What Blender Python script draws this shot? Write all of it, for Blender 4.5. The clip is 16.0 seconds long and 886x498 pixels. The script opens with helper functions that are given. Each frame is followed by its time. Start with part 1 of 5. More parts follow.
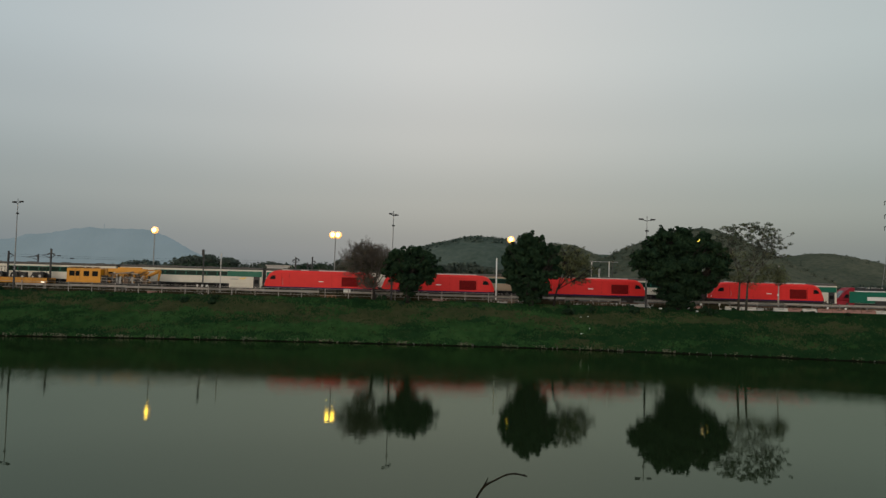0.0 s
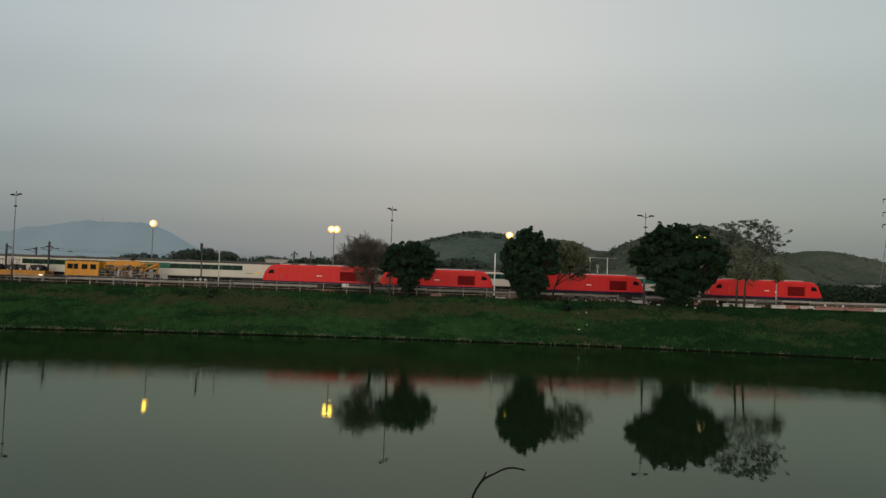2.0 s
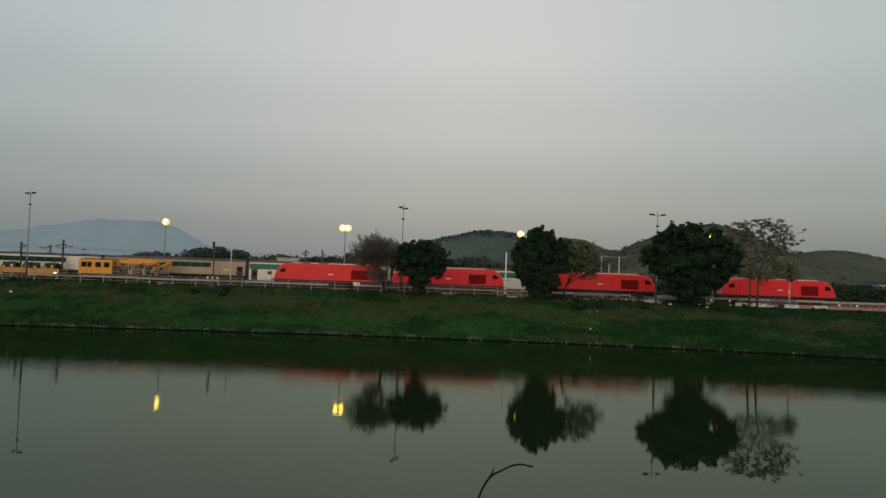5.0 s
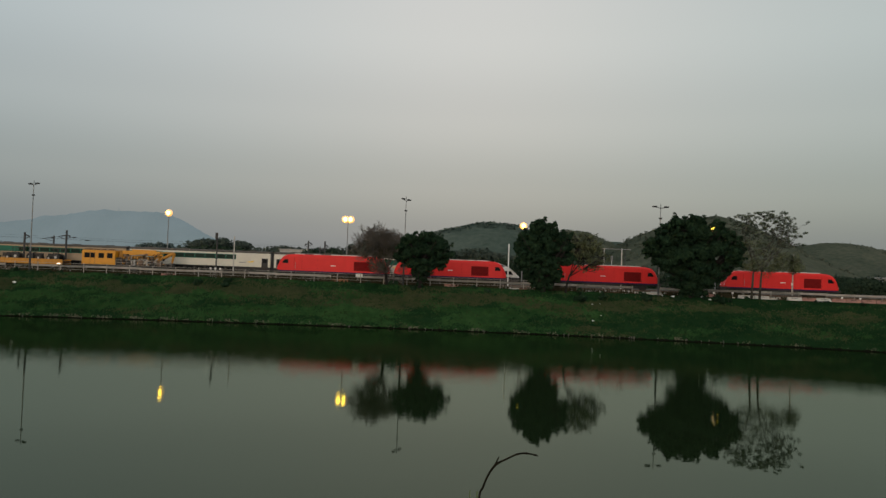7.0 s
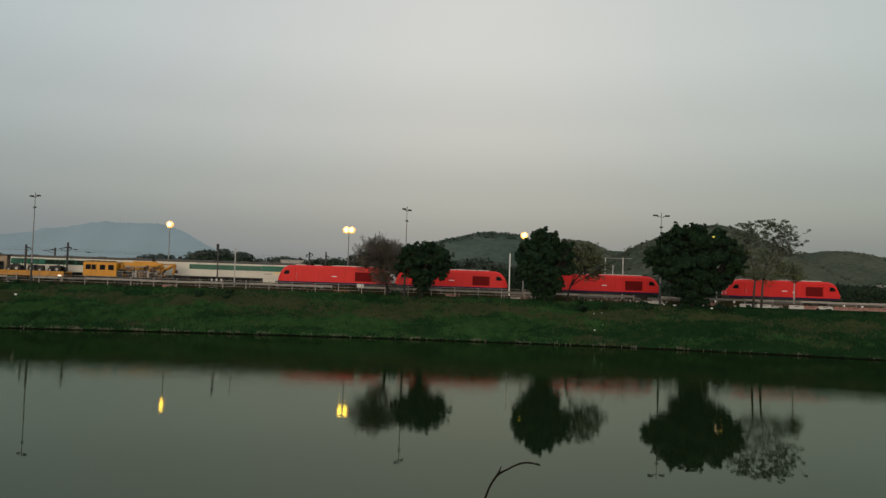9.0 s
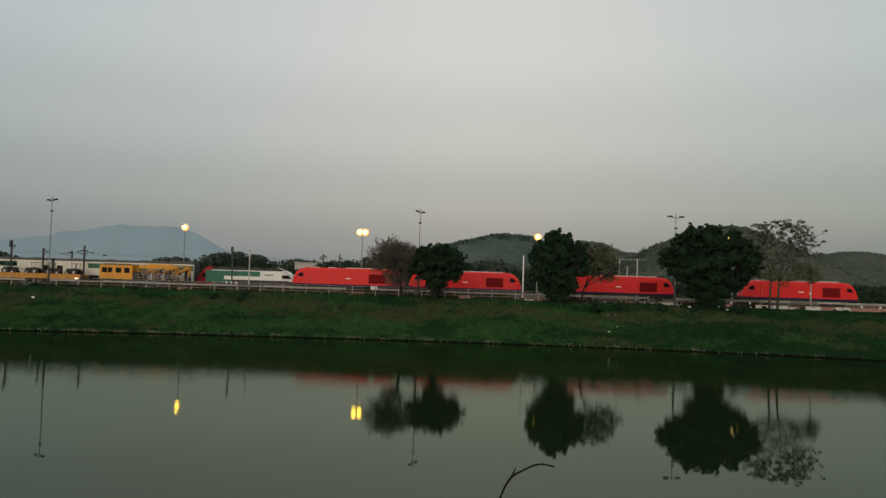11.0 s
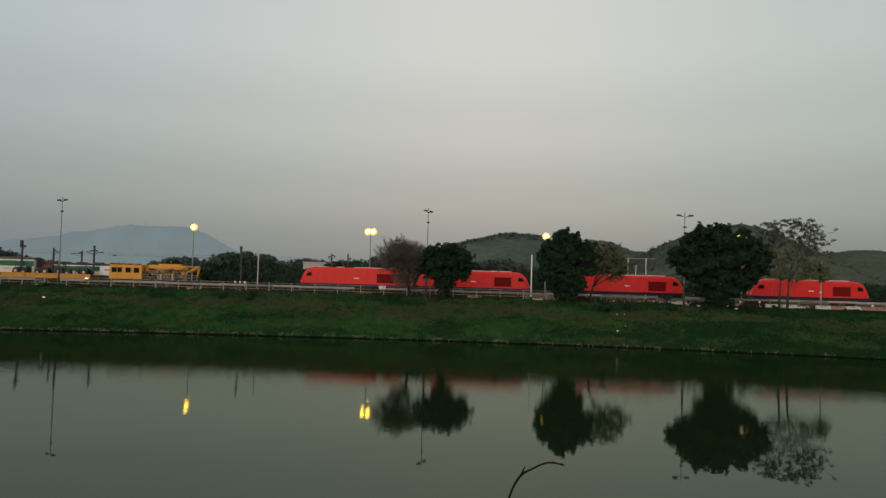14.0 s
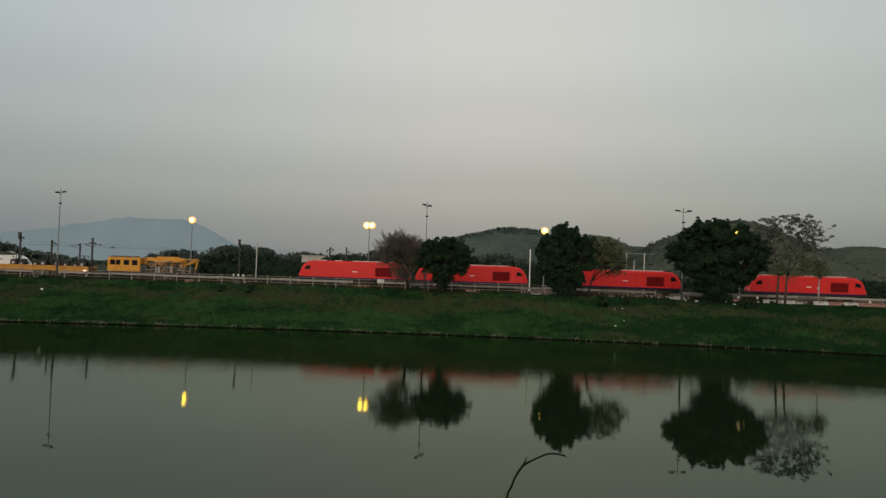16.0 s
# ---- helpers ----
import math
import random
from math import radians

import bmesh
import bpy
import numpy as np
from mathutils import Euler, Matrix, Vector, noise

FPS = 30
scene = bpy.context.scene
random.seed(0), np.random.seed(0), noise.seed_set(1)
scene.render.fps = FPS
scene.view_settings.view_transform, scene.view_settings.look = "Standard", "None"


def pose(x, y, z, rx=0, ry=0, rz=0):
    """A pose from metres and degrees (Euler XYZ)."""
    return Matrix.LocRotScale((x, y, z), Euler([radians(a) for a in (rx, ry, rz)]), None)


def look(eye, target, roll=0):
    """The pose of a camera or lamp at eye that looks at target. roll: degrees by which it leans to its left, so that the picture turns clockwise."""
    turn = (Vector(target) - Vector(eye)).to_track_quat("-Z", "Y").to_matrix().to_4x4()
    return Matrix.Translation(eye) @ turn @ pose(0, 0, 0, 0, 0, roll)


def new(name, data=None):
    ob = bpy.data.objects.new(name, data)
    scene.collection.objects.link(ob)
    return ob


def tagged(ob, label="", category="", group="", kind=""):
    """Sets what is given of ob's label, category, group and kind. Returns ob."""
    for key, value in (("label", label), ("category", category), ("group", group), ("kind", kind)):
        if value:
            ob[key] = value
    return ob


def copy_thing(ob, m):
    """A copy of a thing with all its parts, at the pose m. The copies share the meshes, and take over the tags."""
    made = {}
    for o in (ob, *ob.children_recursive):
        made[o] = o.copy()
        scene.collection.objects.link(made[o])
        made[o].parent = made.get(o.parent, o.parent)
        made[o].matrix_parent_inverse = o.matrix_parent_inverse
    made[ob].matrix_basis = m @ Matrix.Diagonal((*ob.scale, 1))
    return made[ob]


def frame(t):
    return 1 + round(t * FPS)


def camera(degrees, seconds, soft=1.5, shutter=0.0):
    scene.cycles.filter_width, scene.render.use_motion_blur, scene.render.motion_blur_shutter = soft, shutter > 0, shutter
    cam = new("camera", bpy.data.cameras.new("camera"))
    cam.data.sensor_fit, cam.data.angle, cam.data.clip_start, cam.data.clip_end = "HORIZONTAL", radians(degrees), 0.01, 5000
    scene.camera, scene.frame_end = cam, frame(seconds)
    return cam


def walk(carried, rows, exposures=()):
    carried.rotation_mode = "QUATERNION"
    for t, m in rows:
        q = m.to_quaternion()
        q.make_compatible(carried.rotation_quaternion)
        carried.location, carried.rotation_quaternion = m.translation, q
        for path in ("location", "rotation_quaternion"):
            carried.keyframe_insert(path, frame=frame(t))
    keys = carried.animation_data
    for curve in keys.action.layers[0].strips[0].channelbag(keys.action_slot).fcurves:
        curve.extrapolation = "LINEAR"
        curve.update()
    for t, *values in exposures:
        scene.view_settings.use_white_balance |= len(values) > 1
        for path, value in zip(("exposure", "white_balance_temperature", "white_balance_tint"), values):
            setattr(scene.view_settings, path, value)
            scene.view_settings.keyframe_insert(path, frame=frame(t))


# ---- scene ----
# ---------------------------------------------------------------- camera
cam = camera(60.85, 16.0, soft=1.4)
PATH = (
    (0.0, 0.0024, 0.0, 8.0668, 92.640, -1.548, -0.071),
    (0.5, 0.0031, 0.0, 8.0666, 92.631, -1.838, -0.169),
    (1.0, 0.0007, 0.0, 8.0627, 92.354, -1.840, -0.206),
    (1.5, 0.0002, 0.0, 8.0629, 92.245, -2.053, -0.263),
    (2.0, -0.0005, 0.0, 8.0641, 92.277, -1.885, -0.197),
    (2.5, -0.0001, 0.0, 8.0620, 92.271, -1.874, 0.004),
    (3.0, -0.0008, 0.0, 8.0623, 92.263, -1.741, 0.173),
    (3.5, 0.0012, 0.0, 8.0626, 92.321, -1.621, 0.303),
    (4.0, 0.0042, 0.0, 8.0585, 92.302, -1.744, 0.521),
    (6.5, 0.0074, 0.0, 8.0586, 91.709, -2.226, 0.633),
    (7.0, 0.0003, 0.0, 8.0523, 91.518, -2.154, 0.838),
    (7.5, -0.0027, 0.0, 8.0526, 91.397, -1.984, 0.869),
    (8.0, 0.0006, 0.0, 8.0543, 91.718, -1.991, 0.803),
    (8.5, 0.0033, 0.0, 8.0519, 92.048, -1.923, 0.733),
    (9.0, 0.0000, 0.0, 8.0500, 92.278, -1.859, 0.925),
    (11.5, 0.0001, 0.0, 8.0487, 92.390, -1.642, 2.151),
    (12.0, 0.0008, 0.0, 8.0498, 92.355, -1.596, 2.291),
    (12.5, 0.0002, 0.0, 8.0485, 92.446, -1.648, 2.347),
    (13.0, -0.0010, 0.0, 8.0468, 92.455, -1.720, 2.326),
    (13.5, -0.0015, 0.0, 8.0450, 92.377, -1.798, 2.360),
    (14.0, -0.0016, 0.0, 8.0460, 92.327, -1.623, 2.571),
    (14.5, -0.0044, 0.0, 8.0442, 92.320, -1.733, 2.733),
    (15.0, -0.0083, 0.0, 8.0414, 92.108, -1.844, 2.832),
    (15.5, -0.0124, 0.0, 8.0411, 91.960, -1.913, 2.663),
    (16.0, -0.0122, 0.0, 8.0381, 91.884, -1.916, 2.446),
)
EXPOSURES = ((0.0, 0.0, 6460, 10.3), (3.5, 0.0, 6500, 10.3), (7.0, 0.01, 6560, 10.3), (8.5, 0.07, 6600, 10.3), (12.5, 0.06, 6630, 10.3), (14.0, 0.06, 6640, 10.3), (16.0, 0.02, 6660, 10.3))
walk(cam, [(t, pose(x, y, z, rx, ry, rz)) for t, x, y, z, rx, ry, rz in PATH], EXPOSURES)

# ---------------------------------------------------------------- sky and sun
world = bpy.data.worlds.new("dusk_sky")
scene.world = world
world.use_nodes = True
wn, wl = world.node_tree.nodes, world.node_tree.links
wn.clear()
w_out = wn.new("ShaderNodeOutputWorld")
w_bg = wn.new("ShaderNodeBackground")
w_add = wn.new("ShaderNodeAddShader")
w_sky = wn.new("ShaderNodeTexSky")
w_sky.sky_type = "NISHITA"
w_sky.sun_disc = False
w_sky.sun_elevation = radians(6)
w_sky.sun_rotation = radians(200)
w_sky.dust_density = 5.0
w_bg2 = wn.new("ShaderNodeBackground")
w_bg2.inputs["Strength"].default_value = 0.05
wl.new(w_sky.outputs[0], w_bg2.inputs["Color"])
# thick even cloud: dimmer and bluer towards the horizon
w_co = wn.new("ShaderNodeTexCoord")
w_sep = wn.new("ShaderNodeSeparateXYZ")
wl.new(w_co.outputs["Generated"], w_sep.inputs[0])
w_ramp = wn.new("ShaderNodeValToRGB")
w_ramp.color_ramp.interpolation = "EASE"
els = w_ramp.color_ramp.elements
els[0].position, els[0].color = 0.0, (0.222, 0.238, 0.242, 1)
els[1].position, els[1].color = 1.0, (0.50, 0.51, 0.52, 1)
for pos, col in ((0.045, (0.278, 0.288, 0.292, 1)), (0.11, (0.350, 0.348, 0.342, 1)), (0.20, (0.460, 0.449, 0.432, 1)), (0.30, (0.545, 0.540, 0.520, 1)), (0.45, (0.56, 0.56, 0.56, 1))):
    e = els.new(pos)
    e.color = col
wl.new(w_sep.outputs["Z"], w_ramp.inputs["Fac"])
w_side = wn.new("ShaderNodeMapRange")
w_side.interpolation_type = "SMOOTHSTEP"
w_side.inputs["From Min"].default_value = -0.75
w_side.inputs["From Max"].default_value = 0.15
w_side.inputs["To Min"].default_value = 0.0
w_side.inputs["To Max"].default_value = 1.0
wl.new(w_sep.outputs["X"], w_side.inputs["Value"])
w_tint = wn.new("ShaderNodeMix")
w_tint.data_type = "RGBA"
w_tint.inputs["A"].default_value = (0.665, 0.770, 0.825, 1)
w_tint.inputs["B"].default_value = (1.04, 1.0, 0.955, 1)
wl.new(w_side.outputs["Result"], w_tint.inputs["Factor"])
w_mul = wn.new("ShaderNodeMix")
w_mul.data_type = "RGBA"
w_mul.blend_type = "MULTIPLY"
w_mul.inputs["Factor"].default_value = 1.0
wl.new(w_ramp.outputs["Color"], w_mul.inputs["A"])
wl.new(w_tint.outputs["Result"], w_mul.inputs["B"])
# and slightly dimmer again on the other side
w_east = wn.new("ShaderNodeMapRange")
w_east.interpolation_type = "SMOOTHSTEP"
w_east.inputs["From Min"].default_value = -0.08
w_east.inputs["From Max"].default_value = 0.58
w_east.inputs["To Min"].default_value = 0.0
w_east.inputs["To Max"].default_value = 1.0
wl.new(w_sep.outputs["X"], w_east.inputs["Value"])
w_tint2 = wn.new("ShaderNodeMix")
w_tint2.data_type = "RGBA"
w_tint2.inputs["A"].default_value = (1, 1, 1, 1)
w_tint2.inputs["B"].default_value = (0.690, 0.780, 0.800, 1)
wl.new(w_east.outputs["Result"], w_tint2.inputs["Factor"])
w_dim = wn.new("ShaderNodeMix")
w_dim.data_type = "RGBA"
w_dim.blend_type = "MULTIPLY"
w_dim.inputs["Factor"].default_value = 1.0
wl.new(w_mul.outputs["Result"], w_dim.inputs["A"])
wl.new(w_tint2.outputs["Result"], w_dim.inputs["B"])
wl.new(w_dim.outputs["Result"], w_bg.inputs["Color"])
w_bg.inputs["Strength"].default_value = 1.0
wl.new(w_bg.outputs[0], w_add.inputs[0])
wl.new(w_bg2.outputs[0], w_add.inputs[1])
wl.new(w_add.outputs[0], w_out.inputs["Surface"])

# the veiled low sun behind the camera
sun = new("sun", bpy.data.lights.new("sun", "SUN"))
sun.data.energy = 0.6
sun.data.angle = radians(25)
sun.data.color = (1.0, 0.93, 0.86)
sun.matrix_world = look((-40, -160, 60), (0, 128, 8))


# ---------------------------------------------------------------- materials
def mat(name, a, b, scale=1.0, rough=0.7, metal=0.0, bump=0.0, bscale=None, fine=None, island=0.0, spec=None, coords="Object", stretch=None):
    """A surface whose colour wanders between a and b at two scales, with a fine relief."""
    m = bpy.data.materials.new(name)
    m.use_nodes = True
    nt = m.node_tree
    n, l = nt.nodes, nt.links
    p = n["Principled BSDF"]
    co = n.new("ShaderNodeTexCoord")
    big = n.new("ShaderNodeTexNoise")
    big.inputs["Scale"].default_value = scale
    big.inputs["Detail"].default_value = 5
    big.inputs["Roughness"].default_value = 0.6
    if stretch:
        mp = n.new("ShaderNodeMapping")
        mp.inputs["Scale"].default_value = stretch
        l.new(co.outputs[coords], mp.inputs["Vector"])
        l.new(mp.outputs[0], big.inputs["Vector"])
    else:
        l.new(co.outputs[coords], big.inputs["Vector"])
    small = n.new("ShaderNodeTexNoise")
    small.inputs["Scale"].default_value = fine or scale * 9
    small.inputs["Detail"].default_value = 3
    l.new(co.outputs[coords], small.inputs["Vector"])
    mix = n.new("ShaderNodeMath")
    mix.operation = "MULTIPLY_ADD"
    mix.inputs[1].default_value = 0.4
    l.new(small.outputs["Fac"], mix.inputs[0])
    half = n.new("ShaderNodeMath")
    half.operation = "MULTIPLY"
    half.inputs[1].default_value = 0.6
    l.new(big.outputs["Fac"], half.inputs[0])
    l.new(half.outputs[0], mix.inputs[2])
    fac = mix.outputs[0]
    if island:
        g = n.new("ShaderNodeNewGeometry")
        add = n.new("ShaderNodeMath")
        add.operation = "MULTIPLY_ADD"
        add.inputs[1].default_value = island
        l.new(g.outputs["Random Per Island"], add.inputs[0])
        l.new(fac, add.inputs[2])
        sub = n.new("ShaderNodeMath")
        sub.operation = "SUBTRACT"
        sub.inputs[1].default_value = island / 2
        l.new(add.outputs[0], sub.inputs[0])
        fac = sub.outputs[0]
    r = n.new("ShaderNodeValToRGB")
    r.color_ramp.elements[0].position, r.color_ramp.elements[0].color = 0.32, (*a, 1)
    r.color_ramp.elements[1].position, r.color_ramp.elements[1].color = 0.68, (*b, 1)
    l.new(fac, r.inputs["Fac"])
    l.new(r.outputs["Color"], p.inputs["Base Color"])
    rr = n.new("ShaderNodeMapRange")
    rr.inputs["To Min"].default_value = max(0.02, rough - 0.08)
    rr.inputs["To Max"].default_value = min(1.0, rough + 0.08)
    l.new(small.outputs["Fac"], rr.inputs["Value"])
    l.new(rr.outputs[0], p.inputs["Roughness"])
    p.inputs["Metallic"].default_value = metal
    if spec is not None:
        p.inputs["Specular IOR Level"].default_value = spec
    if bump:
        bn = n.new("ShaderNodeBump")
        bn.inputs["Strength"].default_value = bump
        bn.inputs["Distance"].default_value = 0.05
        src = small
        if bscale:
            src = n.new("ShaderNodeTexNoise")
            src.inputs["Scale"].default_value = bscale
            l.new(co.outputs[coords], src.inputs["Vector"])
        l.new(src.outputs["Fac"], bn.inputs["Height"])
        l.new(bn.outputs[0], p.inputs["Normal"])
    return m


def glow(name, color, strength):
    m = bpy.data.materials.new(name)
    m.use_nodes = True
    p = m.node_tree.nodes["Principled BSDF"]
    p.inputs["Base Color"].default_value = (0.6, 0.6, 0.6, 1)
    p.inputs["Emission Color"].default_value = (*color, 1)
    p.inputs["Emission Strength"].default_value = strength
    return m


RED = mat("red_paint", (0.64, 0.020, 0.018), (0.74, 0.028, 0.025), 0.7, 0.5, spec=0.25)
RED_DARK = mat("dark_red_grille", (0.13, 0.006, 0.006), (0.20, 0.009, 0.009), 2.0, 0.7, spec=0.1)
BLUE = mat("blue_stripe", (0.020, 0.010, 0.05), (0.032, 0.016, 0.075), 1.0, 0.6, spec=0.2)
GREY_ROOF = mat("grey_roof", (0.42, 0.39, 0.35), (0.56, 0.53, 0.48), 0.8, 0.7)
DARK = mat("dark_underframe", (0.018, 0.016, 0.015), (0.045, 0.04, 0.035), 2.0, 0.8)
GLASS = mat("dark_glass", (0.006, 0.007, 0.008), (0.012, 0.013, 0.014), 2.0, 0.4, spec=0.05)
WORN_WHITE = mat("worn_white_plastic", (0.42, 0.40, 0.37), (0.62, 0.60, 0.56), 1.2, 0.6)
WHITE = mat("white_paint", (0.66, 0.66, 0.63), (0.80, 0.80, 0.77), 0.8, 0.5)
CREAM = mat("cream_paint", (0.57, 0.545, 0.465), (0.67, 0.645, 0.56), 0.5, 0.45, spec=0.3)
CAB_RED = mat("dark_red_paint", (0.22, 0.012, 0.024), (0.32, 0.018, 0.034), 0.7, 0.6, spec=0.2)
GREEN = mat("green_paint", (0.004, 0.105, 0.066), (0.007, 0.140, 0.088), 0.6, 0.45, spec=0.3)
COACH_ROOF = mat("coach_roof", (0.060, 0.052, 0.043), (0.105, 0.092, 0.077), 0.6, 0.75, spec=0.2)
GREEN_GLASS = mat("green_tinted_glass", (0.004, 0.016, 0.012), (0.007, 0.028, 0.020), 1.2, 0.35, spec=0.1)
TAN = mat("tan_paint", (0.30, 0.225, 0.15), (0.39, 0.30, 0.205), 0.5, 0.5, spec=0.3)
GREEN_BRIGHT = mat("bright_green_glazing", (0.006, 0.075, 0.045), (0.012, 0.115, 0.07), 0.8, 0.35, spec=0.3)
SCREEN = mat("windscreen_glass", (0.05, 0.05, 0.055), (0.09, 0.09, 0.095), 1.2, 0.12, spec=0.9)
BLACK = mat("black_paint", (0.012, 0.012, 0.013), (0.03, 0.03, 0.03), 1.5, 0.6)
YELLOW = mat("yellow_paint", (0.56, 0.235, 0.008), (0.68, 0.30, 0.014), 0.9, 0.5)
YELLOW_WORN = mat("worn_yellow_paint", (0.16, 0.08, 0.014), (0.52, 0.24, 0.028), 1.8, 0.65)
YELLOW_SIDE = mat("scuffed_yellow_paint", (0.34, 0.155, 0.02), (0.60, 0.27, 0.02), 1.4, 0.6)
STEEL = mat("galvanised_steel", (0.18, 0.185, 0.185), (0.29, 0.295, 0.295), 1.5, 0.6, 0.3)
STEEL_DARK = mat("dark_steel", (0.03, 0.031, 0.033), (0.06, 0.061, 0.063), 1.5, 0.65, 0.2)
PALE = mat("pale_concrete", (0.36, 0.35, 0.33), (0.50, 0.49, 0.46), 1.5, 0.85)
FENCE = mat("weathered_fence_steel", (0.24, 0.215, 0.19), (0.47, 0.435, 0.395), 1.2, 0.8)
RAIL_RUST = mat("rusty_rail", (0.09, 0.055, 0.035), (0.18, 0.12, 0.08), 2.0, 0.6, 0.4)
BARRIER_RED = mat("faded_red_plastic", (0.25, 0.125, 0.10), (0.36, 0.19, 0.155), 1.2, 0.7)
ORANGE = mat("orange_board", (0.30, 0.12, 0.05), (0.44, 0.19, 0.07), 2.0, 0.7)
GRAVEL = mat("yard_gravel", (0.030, 0.025, 0.020), (0.085, 0.070, 0.056), 0.4, 0.95, bump=0.5, fine=6)
BARK = mat("bark", (0.007, 0.006, 0.005), (0.018, 0.015, 0.012), 3.0, 0.9, bump=0.4)
LEAF = mat("dark_leaves", (0.010, 0.026, 0.016), (0.034, 0.066, 0.033), 0.6, 0.8, island=0.22, spec=0.03)
LEAF_DRY = mat("sparse_olive_leaves", (0.080, 0.108, 0.072), (0.145, 0.168, 0.112), 0.8, 0.7, island=0.4, spec=0.05)
LEAF_LIGHT = mat("yellowish_leaves", (0.080, 0.096, 0.046), (0.155, 0.172, 0.084), 0.8, 0.7, island=0.5, spec=0.1)
# Lightened towards blue-grey: haze over the far trees, put into the leaf colour.
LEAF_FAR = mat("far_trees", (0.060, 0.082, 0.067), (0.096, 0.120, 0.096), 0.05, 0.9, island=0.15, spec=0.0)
OLIVE = mat("olive_brown_leaves", (0.050, 0.052, 0.036), (0.098, 0.094, 0.066), 0.12, 0.9, island=0.2, spec=0.0)
# Lighter and bluer still: more haze painted in for the farthest belt.
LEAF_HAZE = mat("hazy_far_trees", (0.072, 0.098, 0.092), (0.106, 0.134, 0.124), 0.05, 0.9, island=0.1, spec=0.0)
HEDGE = mat("dark_hedge_leaves", (0.018, 0.036, 0.023), (0.050, 0.072, 0.045), 0.12, 0.9, island=0.3, spec=0.0)
PALE_BARK = mat("grey_brown_bark", (0.034, 0.032, 0.025), (0.072, 0.066, 0.052), 3.0, 0.9, bump=0.3)
RAIL_GREY = mat("dull_guard_rail", (0.13, 0.118, 0.10), (0.27, 0.25, 0.22), 0.7, 0.8)
TWIG = mat("brown_twigs", (0.062, 0.053, 0.044), (0.120, 0.102, 0.084), 2.0, 0.9)
WEED = mat("withered_weeds", (0.024, 0.024, 0.013), (0.062, 0.054, 0.032), 0.5, 0.9, island=0.1, spec=0.0)
STALK = mat("dry_stalk", (0.007, 0.006, 0.004), (0.020, 0.016, 0.010), 30.0, 0.9, spec=0.1)
BLADE = mat("grass_blades", (0.013, 0.042, 0.014), (0.040, 0.094, 0.030), 0.4, 0.9, fine=0.9, island=0.04, spec=0.0, stretch=(0.3, 1.0, 1.0))
BLADE_DRY = mat("dry_grass_blades", (0.027, 0.042, 0.018), (0.066, 0.070, 0.034), 0.4, 0.9, fine=0.9, island=0.04, spec=0.0, stretch=(0.3, 1.0, 1.0))
HILL = mat("scrub_hill", (0.040, 0.056, 0.042), (0.112, 0.118, 0.086), 0.016, 0.95, fine=0.25, spec=0.0, bump=0.3)
# Distance haze is put into this greyer copy of the hill colour.
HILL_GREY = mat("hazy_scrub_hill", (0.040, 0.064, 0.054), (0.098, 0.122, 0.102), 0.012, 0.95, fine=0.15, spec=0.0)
SCRUB = mat("hill_scrub", (0.048, 0.066, 0.048), (0.108, 0.120, 0.086), 0.03, 0.95, island=0.3, spec=0.0)
# Scrub colour paled the same way, to carry the haze.
SCRUB_FAR = mat("hazy_hill_scrub", (0.056, 0.086, 0.072), (0.112, 0.146, 0.122), 0.02, 0.95, island=0.25, spec=0.0)
EMBLEM = mat("yellow_emblem", (0.78, 0.52, 0.06), (0.86, 0.60, 0.09), 3.0, 0.5)
LITTER = mat("white_plastic_litter", (0.7, 0.7, 0.68), (0.85, 0.85, 0.83), 5.0, 0.6)
BLADE_DARK = mat("dark_grass_blades", (0.007, 0.025, 0.010), (0.020, 0.052, 0.019), 0.4, 0.9, fine=0.9, island=0.04, spec=0.0, stretch=(0.3, 1.0, 1.0))
STRAW = mat("dead_straw", (0.085, 0.085, 0.058), (0.17, 0.16, 0.11), 0.6, 0.9, island=0.3, spec=0.0)
STONE = mat("grey_bank_stone", (0.05, 0.05, 0.042), (0.14, 0.135, 0.11), 1.5, 0.9, bump=0.5)
LAMP_GLOW = glow("sodium_glow", (1.0, 0.60, 0.05), 20.0)
# Amber glow that imitates the glare halo round each lit lamp.
LAMP_HALO = glow("amber_halo_glow", (1.0, 0.45, 0.07), 1.15)
TAIL_GLOW = glow("wagon_lamp_glow", (1.0, 0.82, 0.6), 2.0)


